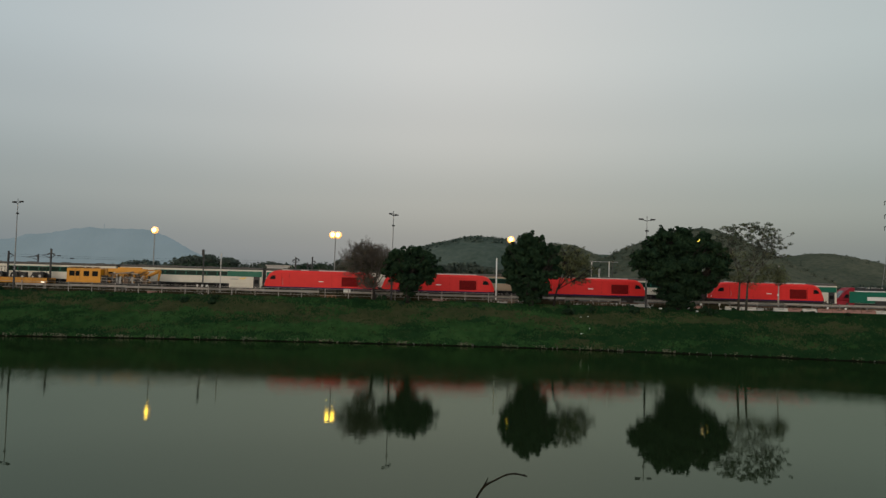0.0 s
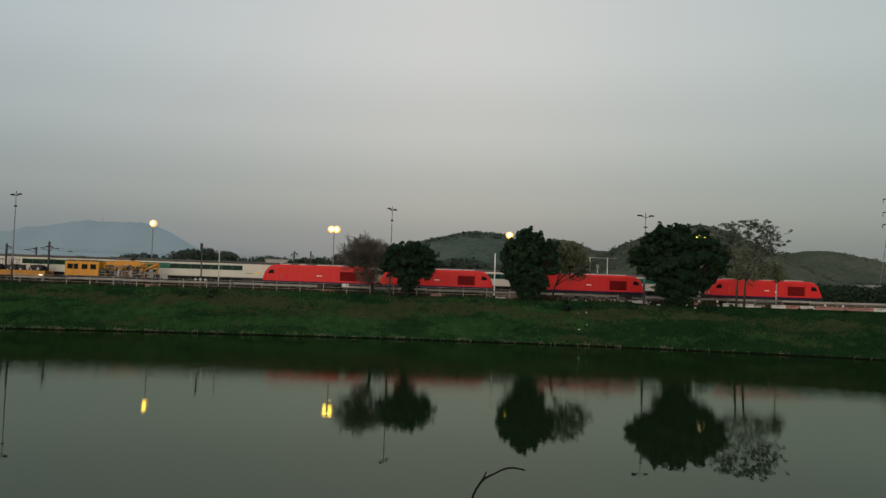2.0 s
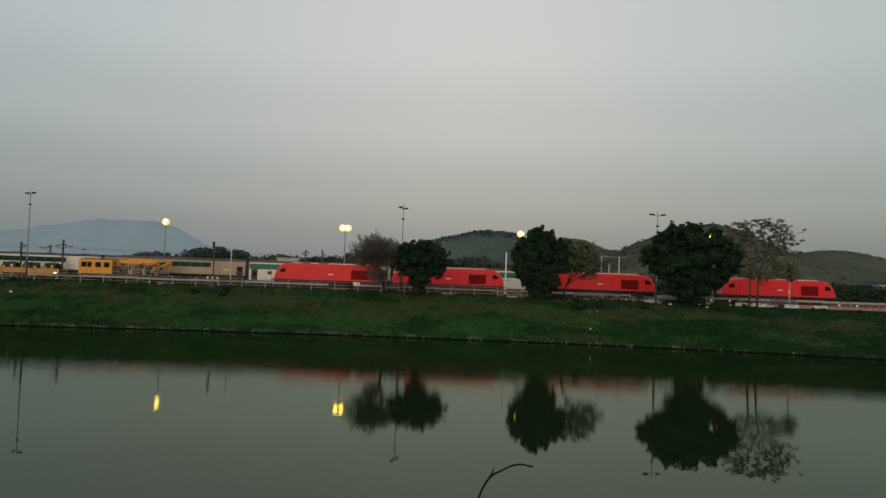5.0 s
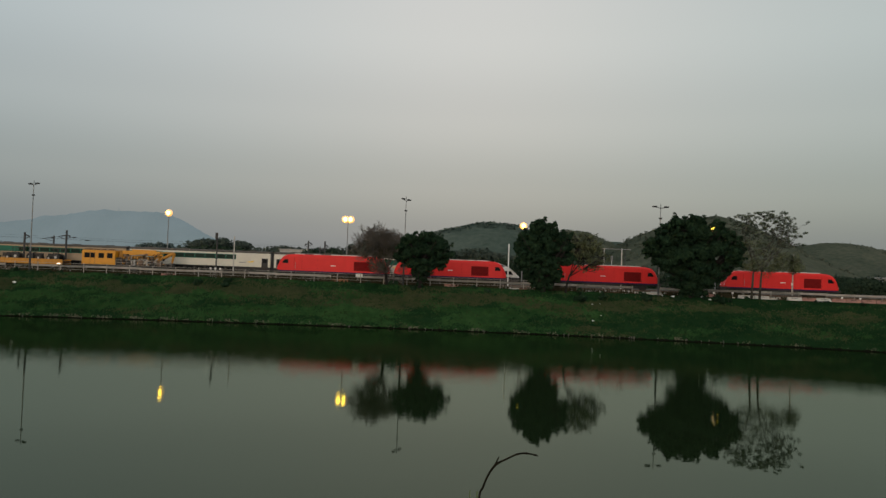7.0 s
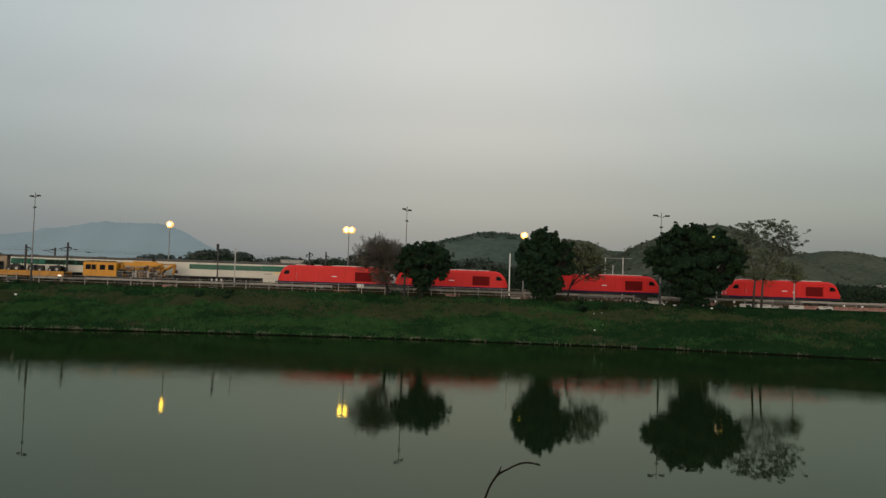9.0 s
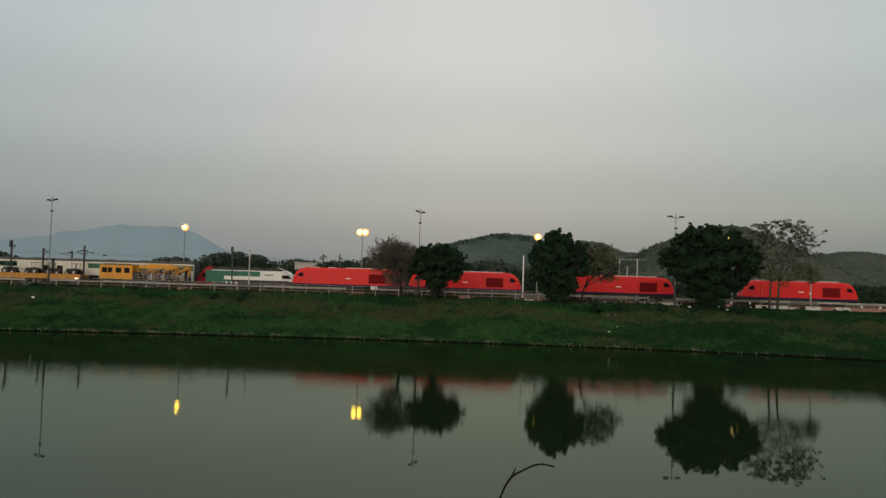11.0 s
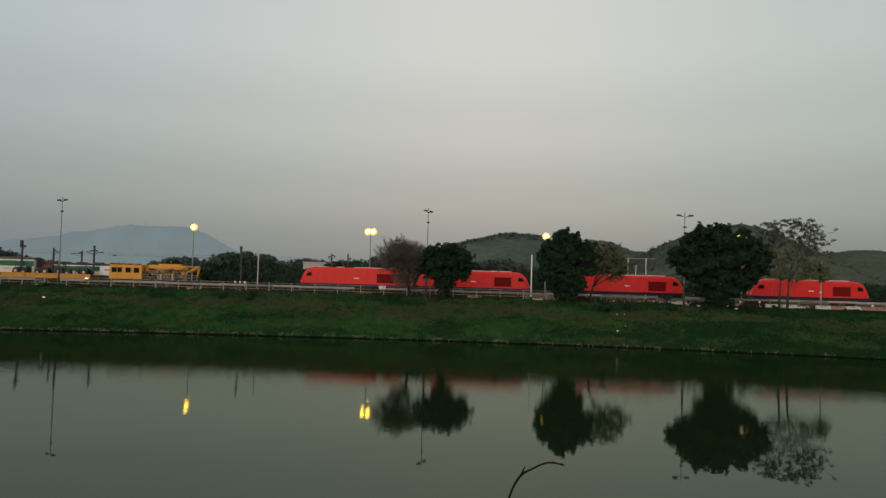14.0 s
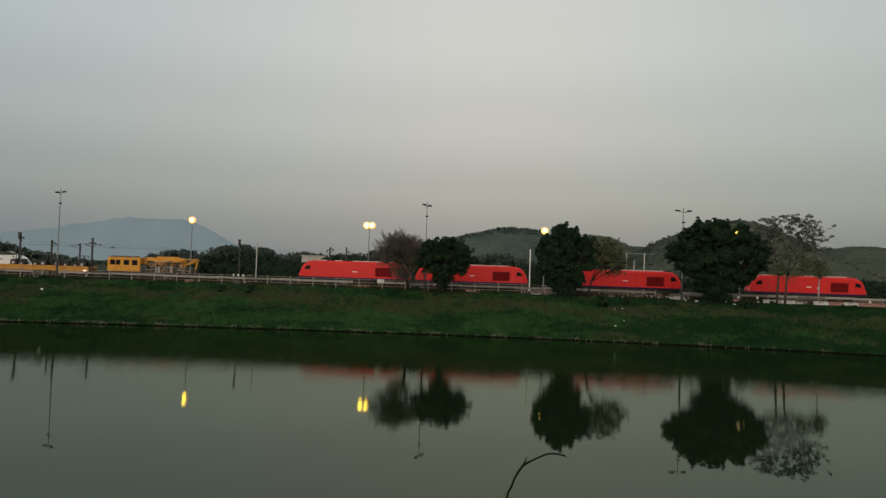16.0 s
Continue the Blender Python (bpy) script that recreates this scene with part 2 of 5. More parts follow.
def water_material():
    """Still, silty water: a dark body under a mirror dimmed to an even grey-green."""
    m = bpy.data.materials.new("river_water")
    m.use_nodes = True
    n, l = m.node_tree.nodes, m.node_tree.links
    n.remove(n["Principled BSDF"])
    out = n["Material Output"]
    body = n.new("ShaderNodeBsdfDiffuse")
    body.inputs["Color"].default_value = (0.011, 0.020, 0.008, 1)
    gloss = n.new("ShaderNodeBsdfGlossy")
    gloss.inputs["Color"].default_value = (0.635, 0.70, 0.58, 1)
    gloss.inputs["Roughness"].default_value = 0.005
    fres = n.new("ShaderNodeFresnel")
    fres.inputs["IOR"].default_value = 1.333
    mix = n.new("ShaderNodeMixShader")
    l.new(fres.outputs[0], mix.inputs["Fac"])
    l.new(body.outputs[0], mix.inputs[1])
    l.new(gloss.outputs[0], mix.inputs[2])
    l.new(mix.outputs[0], out.inputs["Surface"])
    co = n.new("ShaderNodeTexCoord")
    mp = n.new("ShaderNodeMapping")
    mp.inputs["Scale"].default_value = (0.4, 1.0, 1.0)
    l.new(co.outputs["Object"], mp.inputs["Vector"])
    a = n.new("ShaderNodeTexNoise")
    a.inputs["Scale"].default_value = 3.0
    a.inputs["Detail"].default_value = 3
    l.new(mp.outputs[0], a.inputs["Vector"])
    b = n.new("ShaderNodeTexNoise")
    b.inputs["Scale"].default_value = 0.09
    b.inputs["Detail"].default_value = 2
    l.new(mp.outputs[0], b.inputs["Vector"])
    mul = n.new("ShaderNodeMath")
    mul.operation = "MULTIPLY"
    l.new(a.outputs["Fac"], mul.inputs[0])
    l.new(b.outputs["Fac"], mul.inputs[1])
    sep = n.new("ShaderNodeSeparateXYZ")
    l.new(co.outputs["Object"], sep.inputs[0])
    far = n.new("ShaderNodeMapRange")
    far.interpolation_type = "SMOOTHSTEP"
    far.inputs["From Min"].default_value = 28.0
    far.inputs["From Max"].default_value = 68.0
    far.inputs["To Min"].default_value = 0.5
    far.inputs["To Max"].default_value = 10.0
    l.new(sep.outputs["Y"], far.inputs["Value"])
    mul2 = n.new("ShaderNodeMath")
    mul2.operation = "MULTIPLY"
    l.new(mul.outputs[0], mul2.inputs[0])
    l.new(far.outputs["Result"], mul2.inputs[1])
    mul = mul2
    bump = n.new("ShaderNodeBump")
    bump.inputs["Strength"].default_value = 0.2
    bump.inputs["Distance"].default_value = 0.0065
    l.new(mul.outputs[0], bump.inputs["Height"])
    l.new(bump.outputs[0], gloss.inputs["Normal"])
    return m


WATER = water_material()


def haze_material():
    """The far mountain, almost drowned in the evening air: that haze is painted as a glow."""
    m = bpy.data.materials.new("far_mountain_haze_glow")
    m.use_nodes = True
    n, l = m.node_tree.nodes, m.node_tree.links
    p = n["Principled BSDF"]
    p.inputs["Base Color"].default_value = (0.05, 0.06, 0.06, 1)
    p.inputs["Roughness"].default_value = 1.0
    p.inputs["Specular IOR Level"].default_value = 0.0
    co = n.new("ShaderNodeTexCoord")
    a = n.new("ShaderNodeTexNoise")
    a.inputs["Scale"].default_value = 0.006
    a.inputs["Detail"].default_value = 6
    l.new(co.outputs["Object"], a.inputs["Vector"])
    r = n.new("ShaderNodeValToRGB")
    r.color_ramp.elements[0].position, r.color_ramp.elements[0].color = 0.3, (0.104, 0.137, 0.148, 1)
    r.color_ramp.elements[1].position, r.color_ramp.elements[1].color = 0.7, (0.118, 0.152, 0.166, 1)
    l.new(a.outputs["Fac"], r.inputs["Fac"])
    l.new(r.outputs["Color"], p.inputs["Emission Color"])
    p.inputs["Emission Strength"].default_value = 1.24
    return m


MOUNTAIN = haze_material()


# ---------------------------------------------------------------- mesh helpers
def box(bm, x0, x1, y0, y1, z0, z1, bevel=0.0):
    r = bmesh.ops.create_cube(bm, size=1.0)
    bmesh.ops.scale(bm, vec=(x1 - x0, y1 - y0, z1 - z0), verts=r["verts"])
    bmesh.ops.translate(bm, vec=((x0 + x1) / 2, (y0 + y1) / 2, (z0 + z1) / 2), verts=r["verts"])
    if bevel:
        es = list({e for v in r["verts"] for e in v.link_edges})
        bmesh.ops.bevel(bm, geom=es, offset=bevel, segments=2, affect="EDGES", profile=0.5)
    return bm


def tube(bm, pts, radii, seg=6):
    """A round bar through pts, with a radius at each."""
    pts = [Vector(p) for p in pts]
    rings = []
    for i, p in enumerate(pts):
        d = (pts[min(i + 1, len(pts) - 1)] - pts[max(i - 1, 0)]).normalized()
        u = d.cross(Vector((0, 1, 0.01)) if abs(d.y) < 0.9 else Vector((1, 0, 0))).normalized()
        v = d.cross(u)
        r = radii[i] if hasattr(radii, "__len__") else radii
        rings.append([bm.verts.new(p + (u * math.cos(a) + v * math.sin(a)) * r) for a in [2 * math.pi * k / seg for k in range(seg)]])
    for a, b in zip(rings, rings[1:]):
        for k in range(seg):
            bm.faces.new((a[k], a[(k + 1) % seg], b[(k + 1) % seg], b[k]))
    bm.faces.new(rings[0][::-1])
    bm.faces.new(rings[-1])
    return bm


def prism(bm, outline, y0, y1, bevel=0.0):
    """A slab with that outline in x and z, from y0 to y1."""
    a = [bm.verts.new((x, y0, z)) for x, z in outline]
    b = [bm.verts.new((x, y1, z)) for x, z in outline]
    n = len(a)
    fs = [bm.faces.new(a), bm.faces.new(b[::-1])]
    for k in range(n):
        fs.append(bm.faces.new((a[k], b[k], b[(k + 1) % n], a[(k + 1) % n])))
    if bevel:
        es = list({e for f in fs[:2] for e in f.edges})
        bmesh.ops.bevel(bm, geom=es, offset=bevel, segments=2, affect="EDGES", profile=0.5)
    bmesh.ops.recalc_face_normals(bm, faces=bm.faces[:])
    return bm


def globe(bm, x, y, z, rx, ry, rz):
    g = bmesh.ops.create_uvsphere(bm, u_segments=16, v_segments=10, radius=1.0)
    bmesh.ops.scale(bm, vec=(rx, ry, rz), verts=g["verts"])
    bmesh.ops.translate(bm, vec=(x, y, z), verts=g["verts"])
    return bm


def mesh_of(name, bm, material, smooth=False):
    me = bpy.data.meshes.new(name)
    bmesh.ops.recalc_face_normals(bm, faces=bm.faces[:])
    bm.to_mesh(me)
    bm.free()
    me.materials.append(material)
    if smooth:
        for p in me.polygons:
            p.use_smooth = True
    return me


def part(name, bm, material, parent, label="", smooth=False):
    ob = new(name, mesh_of(name, bm, material, smooth))
    ob.parent = parent
    if label:
        tagged(ob, label)
    return ob


def thing(name, label, category, group="", kind=""):
    return tagged(new(name), label, category, group, kind)


def solid(name, bm, material, label, category, group="", kind="", smooth=False):
    return tagged(new(name, mesh_of(name, bm, material, smooth)), label, category, group, kind)


def from_arrays(name, verts, faces, material, normals=None):
    me = bpy.data.meshes.new(name)
    me.from_pydata(verts, [], faces)
    me.materials.append(material)
    if normals is not None:
        me.normals_split_custom_set_from_vertices(normals)
    return me


def leaves(rng, centres, radii, count, size, flat=1.0):
    """Many small leaves spread over the shells of overlapping clumps; each leaf is shaded with its clump's roundness."""
    centres, radii = np.array(centres, float), np.array(radii, float)
    w = radii ** 2
    pick = rng.choice(len(radii), count, p=w / w.sum())
    d = rng.normal(size=(count, 3))
    d /= np.linalg.norm(d, axis=1)[:, None]
    rad = radii[pick] * (0.55 + 0.5 * rng.random(count) ** 0.6)
    c = centres[pick] + d * rad[:, None] * np.array([1, 1, flat])
    u = rng.normal(size=(count, 3))
    u /= np.linalg.norm(u, axis=1)[:, None]
    v = np.cross(u, rng.normal(size=(count, 3)))
    v /= np.linalg.norm(v, axis=1)[:, None]
    s = size * (0.6 + 0.8 * rng.random(count))
    v = np.where(np.cross(v, u)[:, 1:2] > 0, -v, v)
    n = 0.8 * d + np.array([0, -0.1, 0.3]) + 0.3 * rng.normal(size=(count, 3))
    n /= np.linalg.norm(n, axis=1)[:, None]
    u, v = u * s[:, None], v * (s * 0.6)[:, None]
    verts = np.stack([c - u, c + v * 0.9, c + u, c - v * 0.9], 1).reshape(-1, 3)
    faces = np.arange(count * 4).reshape(-1, 4)
    return verts.tolist(), faces.tolist(), np.repeat(n, 4, 0).tolist()


def limb(bm, rng, start, way, length, radius, depth, spread=0.6, shrink=0.72, tips=None, up=0.12, kids=(2, 3)):
    """A bent, tapering limb that splits into finer ones."""
    pts, rad = [Vector(start)], [radius]
    d = Vector(way).normalized()
    steps = 3
    for k in range(steps):
        d = (d + Vector(rng.normal(0, 0.12, 3)) + Vector((0, 0, up * 0.4))).normalized()
        pts.append(pts[-1] + d * length / steps)
        rad.append(radius * (1 - 0.4 * (k + 1) / steps))
    tube(bm, pts, rad, 6 if radius > 0.06 else 4)
    if tips is not None and depth <= 1:
        tips.append(pts[-1].copy())
    if depth:
        for _ in range(int(rng.integers(kids[0], kids[1] + 1))):
            a = Vector(rng.normal(0, spread, 3))
            nd = (d + a + Vector((0, 0, up))).normalized()
            s = pts[-1] if rng.random() < 0.7 else pts[-2]
            limb(bm, rng, s, nd, length * shrink * rng.uniform(0.8, 1.15), max(0.015, radius * 0.58), depth - 1, spread, shrink, tips, up, kids)


# ---------------------------------------------------------------- ground, river and distance
YARD = 5.42
RAIL = 5.65


def edge(x):
    """The far waterline: y at each x; the river bends slightly."""
    k = 0.0013 if x < -3 else 0.0024
    d = min(abs(x + 3), 75)
    return 99.2 - k * d * d - (abs(x + 3) - d) * 2 * k * 75


def bank_height(s, x):
    """Height of the far bank, s metres behind the waterline."""
    if s < 0:
        return max(-1.6, s * 1.2)
    if s < 0.12:
        return 0.18 * s / 0.12
    crest = 5.38 - 0.002 * x
    if s < 6.6:
        u = (s - 0.12) / 6.48
        return 0.18 + (crest - 0.18) * (0.9 * u + 0.1 * math.sin(u * math.pi / 2))
    return crest + (YARD - crest) * min(1, (s - 6.6) / 3)


def bank_bump(s, x):
    """Tussocks, hollows and slips on the bank's face."""
    if not 0.3 < s < 7.5:
        return 0.0
    a = 0.22 * noise.noise((x * 0.35 + s * 0.2, s * 0.6, 3.1)) + 0.30 * noise.noise((x * 0.75 - s * 0.3, s * 1.25, 7.7)) + 0.10 * noise.noise((x * 2.1, s * 2.6, 1.7))
    return a * min(1.0, (s - 0.3) * 1.2, (7.5 - s) * 0.8)


def build_ground():
    xs = [-4800, -2500, -1200, -600, -300, -180, -130] + [-100 + 0.5 * k for k in range(401)] + [110, 150, 300, 600, 1200, 2500, 4800]
    near = [(-3500, 6.2), (-300, 6.2), (-40, 6.3), (-6, 6.4), (0.9, 6.4), (1.6, 6.25), (3, 5.4), (6, 3.2), (9, 1.2), (11, 0.0), (13, -1.4)]
    bank = [-4, -1.2, 0.0, 0.12, *[0.5 + 0.25 * k for k in range(29)], 7.8, 9]
    far = [112, 116, 120, 126, 132, 138, 144, 150, 160, 200, 300, 500, 900, 1800, 4700]
    rows, zone = [], []
    for y, z in near:
        rows.append([(x, y, z) for x in xs])
        zone.append(0)
    for s in bank:
        r = []
        for x in xs:
            z = bank_height(s, x) + bank_bump(s, x)
            toe = 0.3 * noise.noise((x * 0.8, 0.0, 5.0)) + 0.12 * noise.noise((x * 2.9, 0.0, 1.0)) if -0.1 < s < 0.6 else 0.0
            if 0.1 < s < 0.2:
                z += 0.16 * noise.noise((x * 1.7, 0.0, 8.0))
            r.append((x, edge(x) + s + toe, z))
        rows.append(r)
        zone.append(3 if s == 0.0 else 0)
    for y in far:
        rows.append([(x, y, YARD + (0.02 * noise.noise((x * 0.4, y * 0.4, 0)) if y < 160 else 0.0)) for x in xs])
        zone.append(1 if y < 158 else 2)
    n = len(xs)
    verts = [v for r in rows for v in r]
    faces, mats = [], []
    for a in range(len(rows) - 1):
        for k in range(n - 1):
            faces.append((a * n + k, a * n + k + 1, (a + 1) * n + k + 1, (a + 1) * n + k))
            mats.append(zone[a])
    me = from_arrays("ground", verts, faces, BANK)
    me.materials.append(GRAVEL)
    me.materials.append(FIELD)
    me.materials.append(TOE_SHADOW)
    me.polygons.foreach_set("material_index", mats)
    me.polygons.foreach_set("use_smooth", [True] * len(faces))
    return tagged(new("ground", me), "grassy river bank rising to a gravel railway yard and fields", "ground", kind="structure")


BANK = mat("bank_earth_and_grass", (0.010, 0.032, 0.011), (0.046, 0.068, 0.028), 0.5, 0.95, bump=0.6, fine=1.6, spec=0.0, stretch=(0.3, 1.0, 1.0))
# Near-black strip at the waterline: shadow under the bank edge, put into colour.
TOE_SHADOW = mat("dark_toe_shadow", (0.004, 0.005, 0.004), (0.014, 0.014, 0.010), 1.5, 0.9, bump=0.4, spec=0.0)
FIELD = mat("rough_field", (0.022, 0.030, 0.018), (0.055, 0.058, 0.036), 0.05, 0.95, fine=0.6, spec=0.05)
build_ground()

bm = bmesh.new()
wv = [bm.verts.new(p) for p in ((-1500, 8, 0), (1500, 8, 0), (1500, 101, 0), (-1500, 101, 0))]
bm.faces.new(wv)
solid("water", bm, WATER, "still dark green river water mirroring the sky", "river", kind="structure")


def ridge(name, material, label, height, x0, x1, y0, y1, nx, ny, rough, kind="structure"):
    """A hill: the ground's height over a grid."""
    verts, faces = [], []
    for j in range(ny):
        for i in range(nx):
            x, y = x0 + (x1 - x0) * i / (nx - 1), y0 + (y1 - y0) * j / (ny - 1)
            h = height(x, y)
            f = min(1.0, h / 12)
            h += f * rough * (noise.fractal((x / (rough * 9), y / (rough * 9), 1.3), 1.0, 2.0, 5))
            verts.append((x, y, YARD - 3 + h))
    for j in range(ny - 1):
        for i in range(nx - 1):
            a = j * nx + i
            faces.append((a, a + 1, a + nx + 1, a + nx))
    me = from_arrays(name, verts, faces, material)
    return tagged(new(name, me), label, "hill", kind=kind)


def bump_of(cx, cy, h, sx, sy):
    return lambda x, y: h * math.exp(-((x - cx) / sx) ** 2 - ((y - cy) / sy) ** 2)


CREST = ((-3600, 30), (-2600, 95), (-2078, 154), (-1973, 169), (-1814, 197), (-1726, 214), (-1656, 225), (-1549, 221), (-1390, 226), (-1300, 195), (-1190, 145), (-1109, 103), (-950, 45), (-800, 10), (-500, 0))


def mountain(x, y):
    for (xa, za), (xb, zb) in zip(CREST, CREST[1:]):
        if xa <= x <= xb:
            return (za + (zb - za) * (x - xa) / (xb - xa)) * math.exp(-((y - 3500) / 160) ** 2)
    return 0.0


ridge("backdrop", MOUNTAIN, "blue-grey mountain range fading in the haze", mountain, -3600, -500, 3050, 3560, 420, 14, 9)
# The mast takes the mountain's painted haze glow.
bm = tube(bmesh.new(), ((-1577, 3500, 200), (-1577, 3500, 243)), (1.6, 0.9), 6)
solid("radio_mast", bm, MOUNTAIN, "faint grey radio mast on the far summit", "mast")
h1, h2 = bump_of(46, 900, 62, 135, 110), bump_of(-70, 930, 30, 90, 90)
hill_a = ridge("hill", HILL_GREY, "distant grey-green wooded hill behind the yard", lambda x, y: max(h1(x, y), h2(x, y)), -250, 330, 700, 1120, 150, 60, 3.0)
hill_b = ridge("hill", HILL, "rounded olive-brown scrub hill", bump_of(111, 700, 45.5, 58, 90), -40, 260, 560, 840, 90, 40, 1.6)
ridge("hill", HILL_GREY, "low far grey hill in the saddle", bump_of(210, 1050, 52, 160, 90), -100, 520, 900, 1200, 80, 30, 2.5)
hill_d = ridge("hill", HILL, "steep dark scrub hill behind the large tree", lambda x, y: bump_of(168, 500, 46.5, 77 if x < 168 else 66, 80)(x, y), -10, 330, 380, 640, 110, 50, 1.6)
hill_e = ridge("hill", HILL, "broad brownish scrub hill", lambda x, y: bump_of(345, 700, 42, 95, 110)(x, y) + bump_of(520, 720, 30, 90, 90)(x, y), 100, 720, 520, 920, 120, 50, 1.6)


def scrub(hill, label, count, size, material, seed, down=60):
    """Trees and bushes scattered over a hill's near flank and crest."""
    rng = np.random.default_rng(seed)
    vs = np.array([v.co[:] for v in hill.data.vertices])
    top = vs[vs[:, 2].argmax(), 1]
    vs = vs[(vs[:, 2] > YARD + 5) & (vs[:, 1] < top + 25) & (vs[:, 1] > top - down)]
    pick = vs[rng.integers(0, len(vs), count)] + rng.normal(0, 1, (count, 3)) * np.array([1.6, 1.6, 0.0])
    dense = np.array([noise.noise((p[0] * 0.02, p[1] * 0.012, p[2] * 0.03)) + 0.5 * noise.noise((p[0] * 0.07, p[1] * 0.05, 3.0)) for p in pick])
    cs = pick[dense > rng.uniform(-0.75, 0.35, count)]
    rs = size * (0.35 + 1.0 * rng.random(len(cs)) ** 2.2)
    cs = cs - np.stack([rs * 0, rs * 0, rs * 0.25], 1)
    v, f, nv = leaves(rng, cs, rs, len(cs) * 6, size * 0.5)
    return tagged(new("hill_scrub", from_arrays("hill_scrub", v, f, material, nv)), label, "trees", kind="stuff")


def wood(name, label, x0, x1, y, height, count, size, material=LEAF_FAR, seed=1, depth=18):
    """A far belt of trees: uneven clumps of foliage."""
    rng = np.random.default_rng(seed)
    cs, rs = [], []
    n = int((x1 - x0) / 0.8)
    for _ in range(n):
        x = rng.uniform(x0, x1)
        top = height(x) * rng.uniform(0.88, 1.0)
        r = rng.uniform(1.6, 3.4)
        z = max(1.0, top - r)
        yy = y + rng.uniform(-depth, depth) * 0.5
        while z > 0.3:
            cs.append((x + rng.uniform(-1, 1), yy, YARD + z))
            rs.append(r)
            z -= r * 1.2
            r *= 1.08
    v, f, nv = leaves(rng, cs, rs, count, size)
    return tagged(new(name, from_arrays(name, v, f, material, nv)), label, "trees", kind="stuff")


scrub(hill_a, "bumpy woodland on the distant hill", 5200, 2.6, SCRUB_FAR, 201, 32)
scrub(hill_b, "scrub on the rounded hill", 2000, 1.2, SCRUB, 202)
scrub(hill_d, "scrub on the steep hill", 3400, 1.1, SCRUB, 203)
scrub(hill_e, "scrub on the broad hill", 3000, 1.2, SCRUB, 204)


def dome(c, h, w):
    return lambda x: h * max(0.0, 1 - ((x - c) / w) ** 2) ** 0.5


def tops(*ds):
    return lambda x: max(3.0, *[d(x) for d in ds])


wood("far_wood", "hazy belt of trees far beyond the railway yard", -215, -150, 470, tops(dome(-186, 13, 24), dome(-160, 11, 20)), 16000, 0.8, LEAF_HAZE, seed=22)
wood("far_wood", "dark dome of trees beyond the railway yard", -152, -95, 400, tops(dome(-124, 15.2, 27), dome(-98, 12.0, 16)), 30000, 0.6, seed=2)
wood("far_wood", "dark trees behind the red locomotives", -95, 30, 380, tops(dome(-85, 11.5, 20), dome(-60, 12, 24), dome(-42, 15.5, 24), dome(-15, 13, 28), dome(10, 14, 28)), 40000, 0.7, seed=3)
wood("far_wood", "dark thicket at the foot of the hills", 30, 260, 330, tops(dome(50, 9, 30), dome(95, 8, 40), dome(150, 7, 40), dome(210, 8, 45)), 36000, 0.7, seed=4)
wood("far_wood", "dark shrubs in front of a low building", -100, -40, 262, tops(dome(-82, 8.5, 18), dome(-62, 5.8, 18), dome(-45, 8.5, 14)), 16000, 0.5, HEDGE, seed=6, depth=10)
wood("far_wood", "dark bushes around the small shed", 108, 160, 218, tops(dome(118, 5.0, 12), dome(136, 3.9, 12), dome(150, 5, 12)), 14000, 0.35, HEDGE, seed=7, depth=8)
wood("hedge", "dark hedge and scrub along the yard's far side", -62, 6, 176, tops(dome(-50, 3.4, 14), dome(-30, 4.2, 14), dome(-12, 3.6, 14), dome(4, 4.6, 8)), 30000, 0.24, HEDGE, seed=8, depth=8)
wood("hedge", "dark green trees behind the parked locomotives", 6, 110, 172, tops(dome(14, 6.2, 9), dome(26, 5.0, 10), dome(44, 3.6, 14), dome(66, 3.2, 16), dome(92, 3.4, 16)), 44000, 0.24, HEDGE, seed=9, depth=8)
wood("hedge", "olive-brown trees behind the first red locomotive", -25, -7, 178, tops(dome(-16.4, 9.9, 9.0), dome(-21.5, 7.6, 5.0)), 15000, 0.2, OLIVE, seed=23, depth=5)
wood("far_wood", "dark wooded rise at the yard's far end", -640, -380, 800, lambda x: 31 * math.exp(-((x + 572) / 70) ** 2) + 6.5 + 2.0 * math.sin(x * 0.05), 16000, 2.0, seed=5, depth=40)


# ---------------------------------------------------------------- moving passenger train
TRACK_SLOPE = 0.02
TRAIN_TURN = math.degrees(math.atan(TRACK_SLOPE))
TAIL = 88.54


def track_y(x):
    """The main line's middle."""
    return 134.1 + TRACK_SLOPE * x


def train_pose(offset, t):
    """The pose of a vehicle whose middle is offset metres from the tail of the slowing train."""
    x = TAIL - 11.357 * t + 0.05142 * t * t + offset
    return pose(x, track_y(x), RAIL, 0, 0, TRAIN_TURN)


def wheelset(parent, x, material=DARK):
    bm = bmesh.new()
    for s in (-1, 1):
        tube(bm, ((x, s * 0.72, 0.46), (x, s * 0.84, 0.46)), 0.46, 16)
    tube(bm, ((x, -0.95, 0.46), (x, 0.95, 0.46)), 0.09, 8)
    return part("wheelset", bm, material, parent)


def bogie(parent, x):
    bm = bmesh.new()
    for s in (-1, 1):
        prism(bm, ((x - 1.7, 0.55), (x - 1.2, 0.35), (x - 0.5, 0.32), (x + 0.5, 0.32), (x + 1.2, 0.35), (x + 1.7, 0.55), (x + 1.5, 0.72), (x - 1.5, 0.72)), s * 1.0 - 0.08, s * 1.0 + 0.08)
    box(bm, x - 0.4, x + 0.4, -0.95, 0.95, 0.4, 0.7)
    b = part("bogie", bm, DARK, parent)
    for d in (-1.25, 1.25):
        wheelset(b, x + d)
    return b


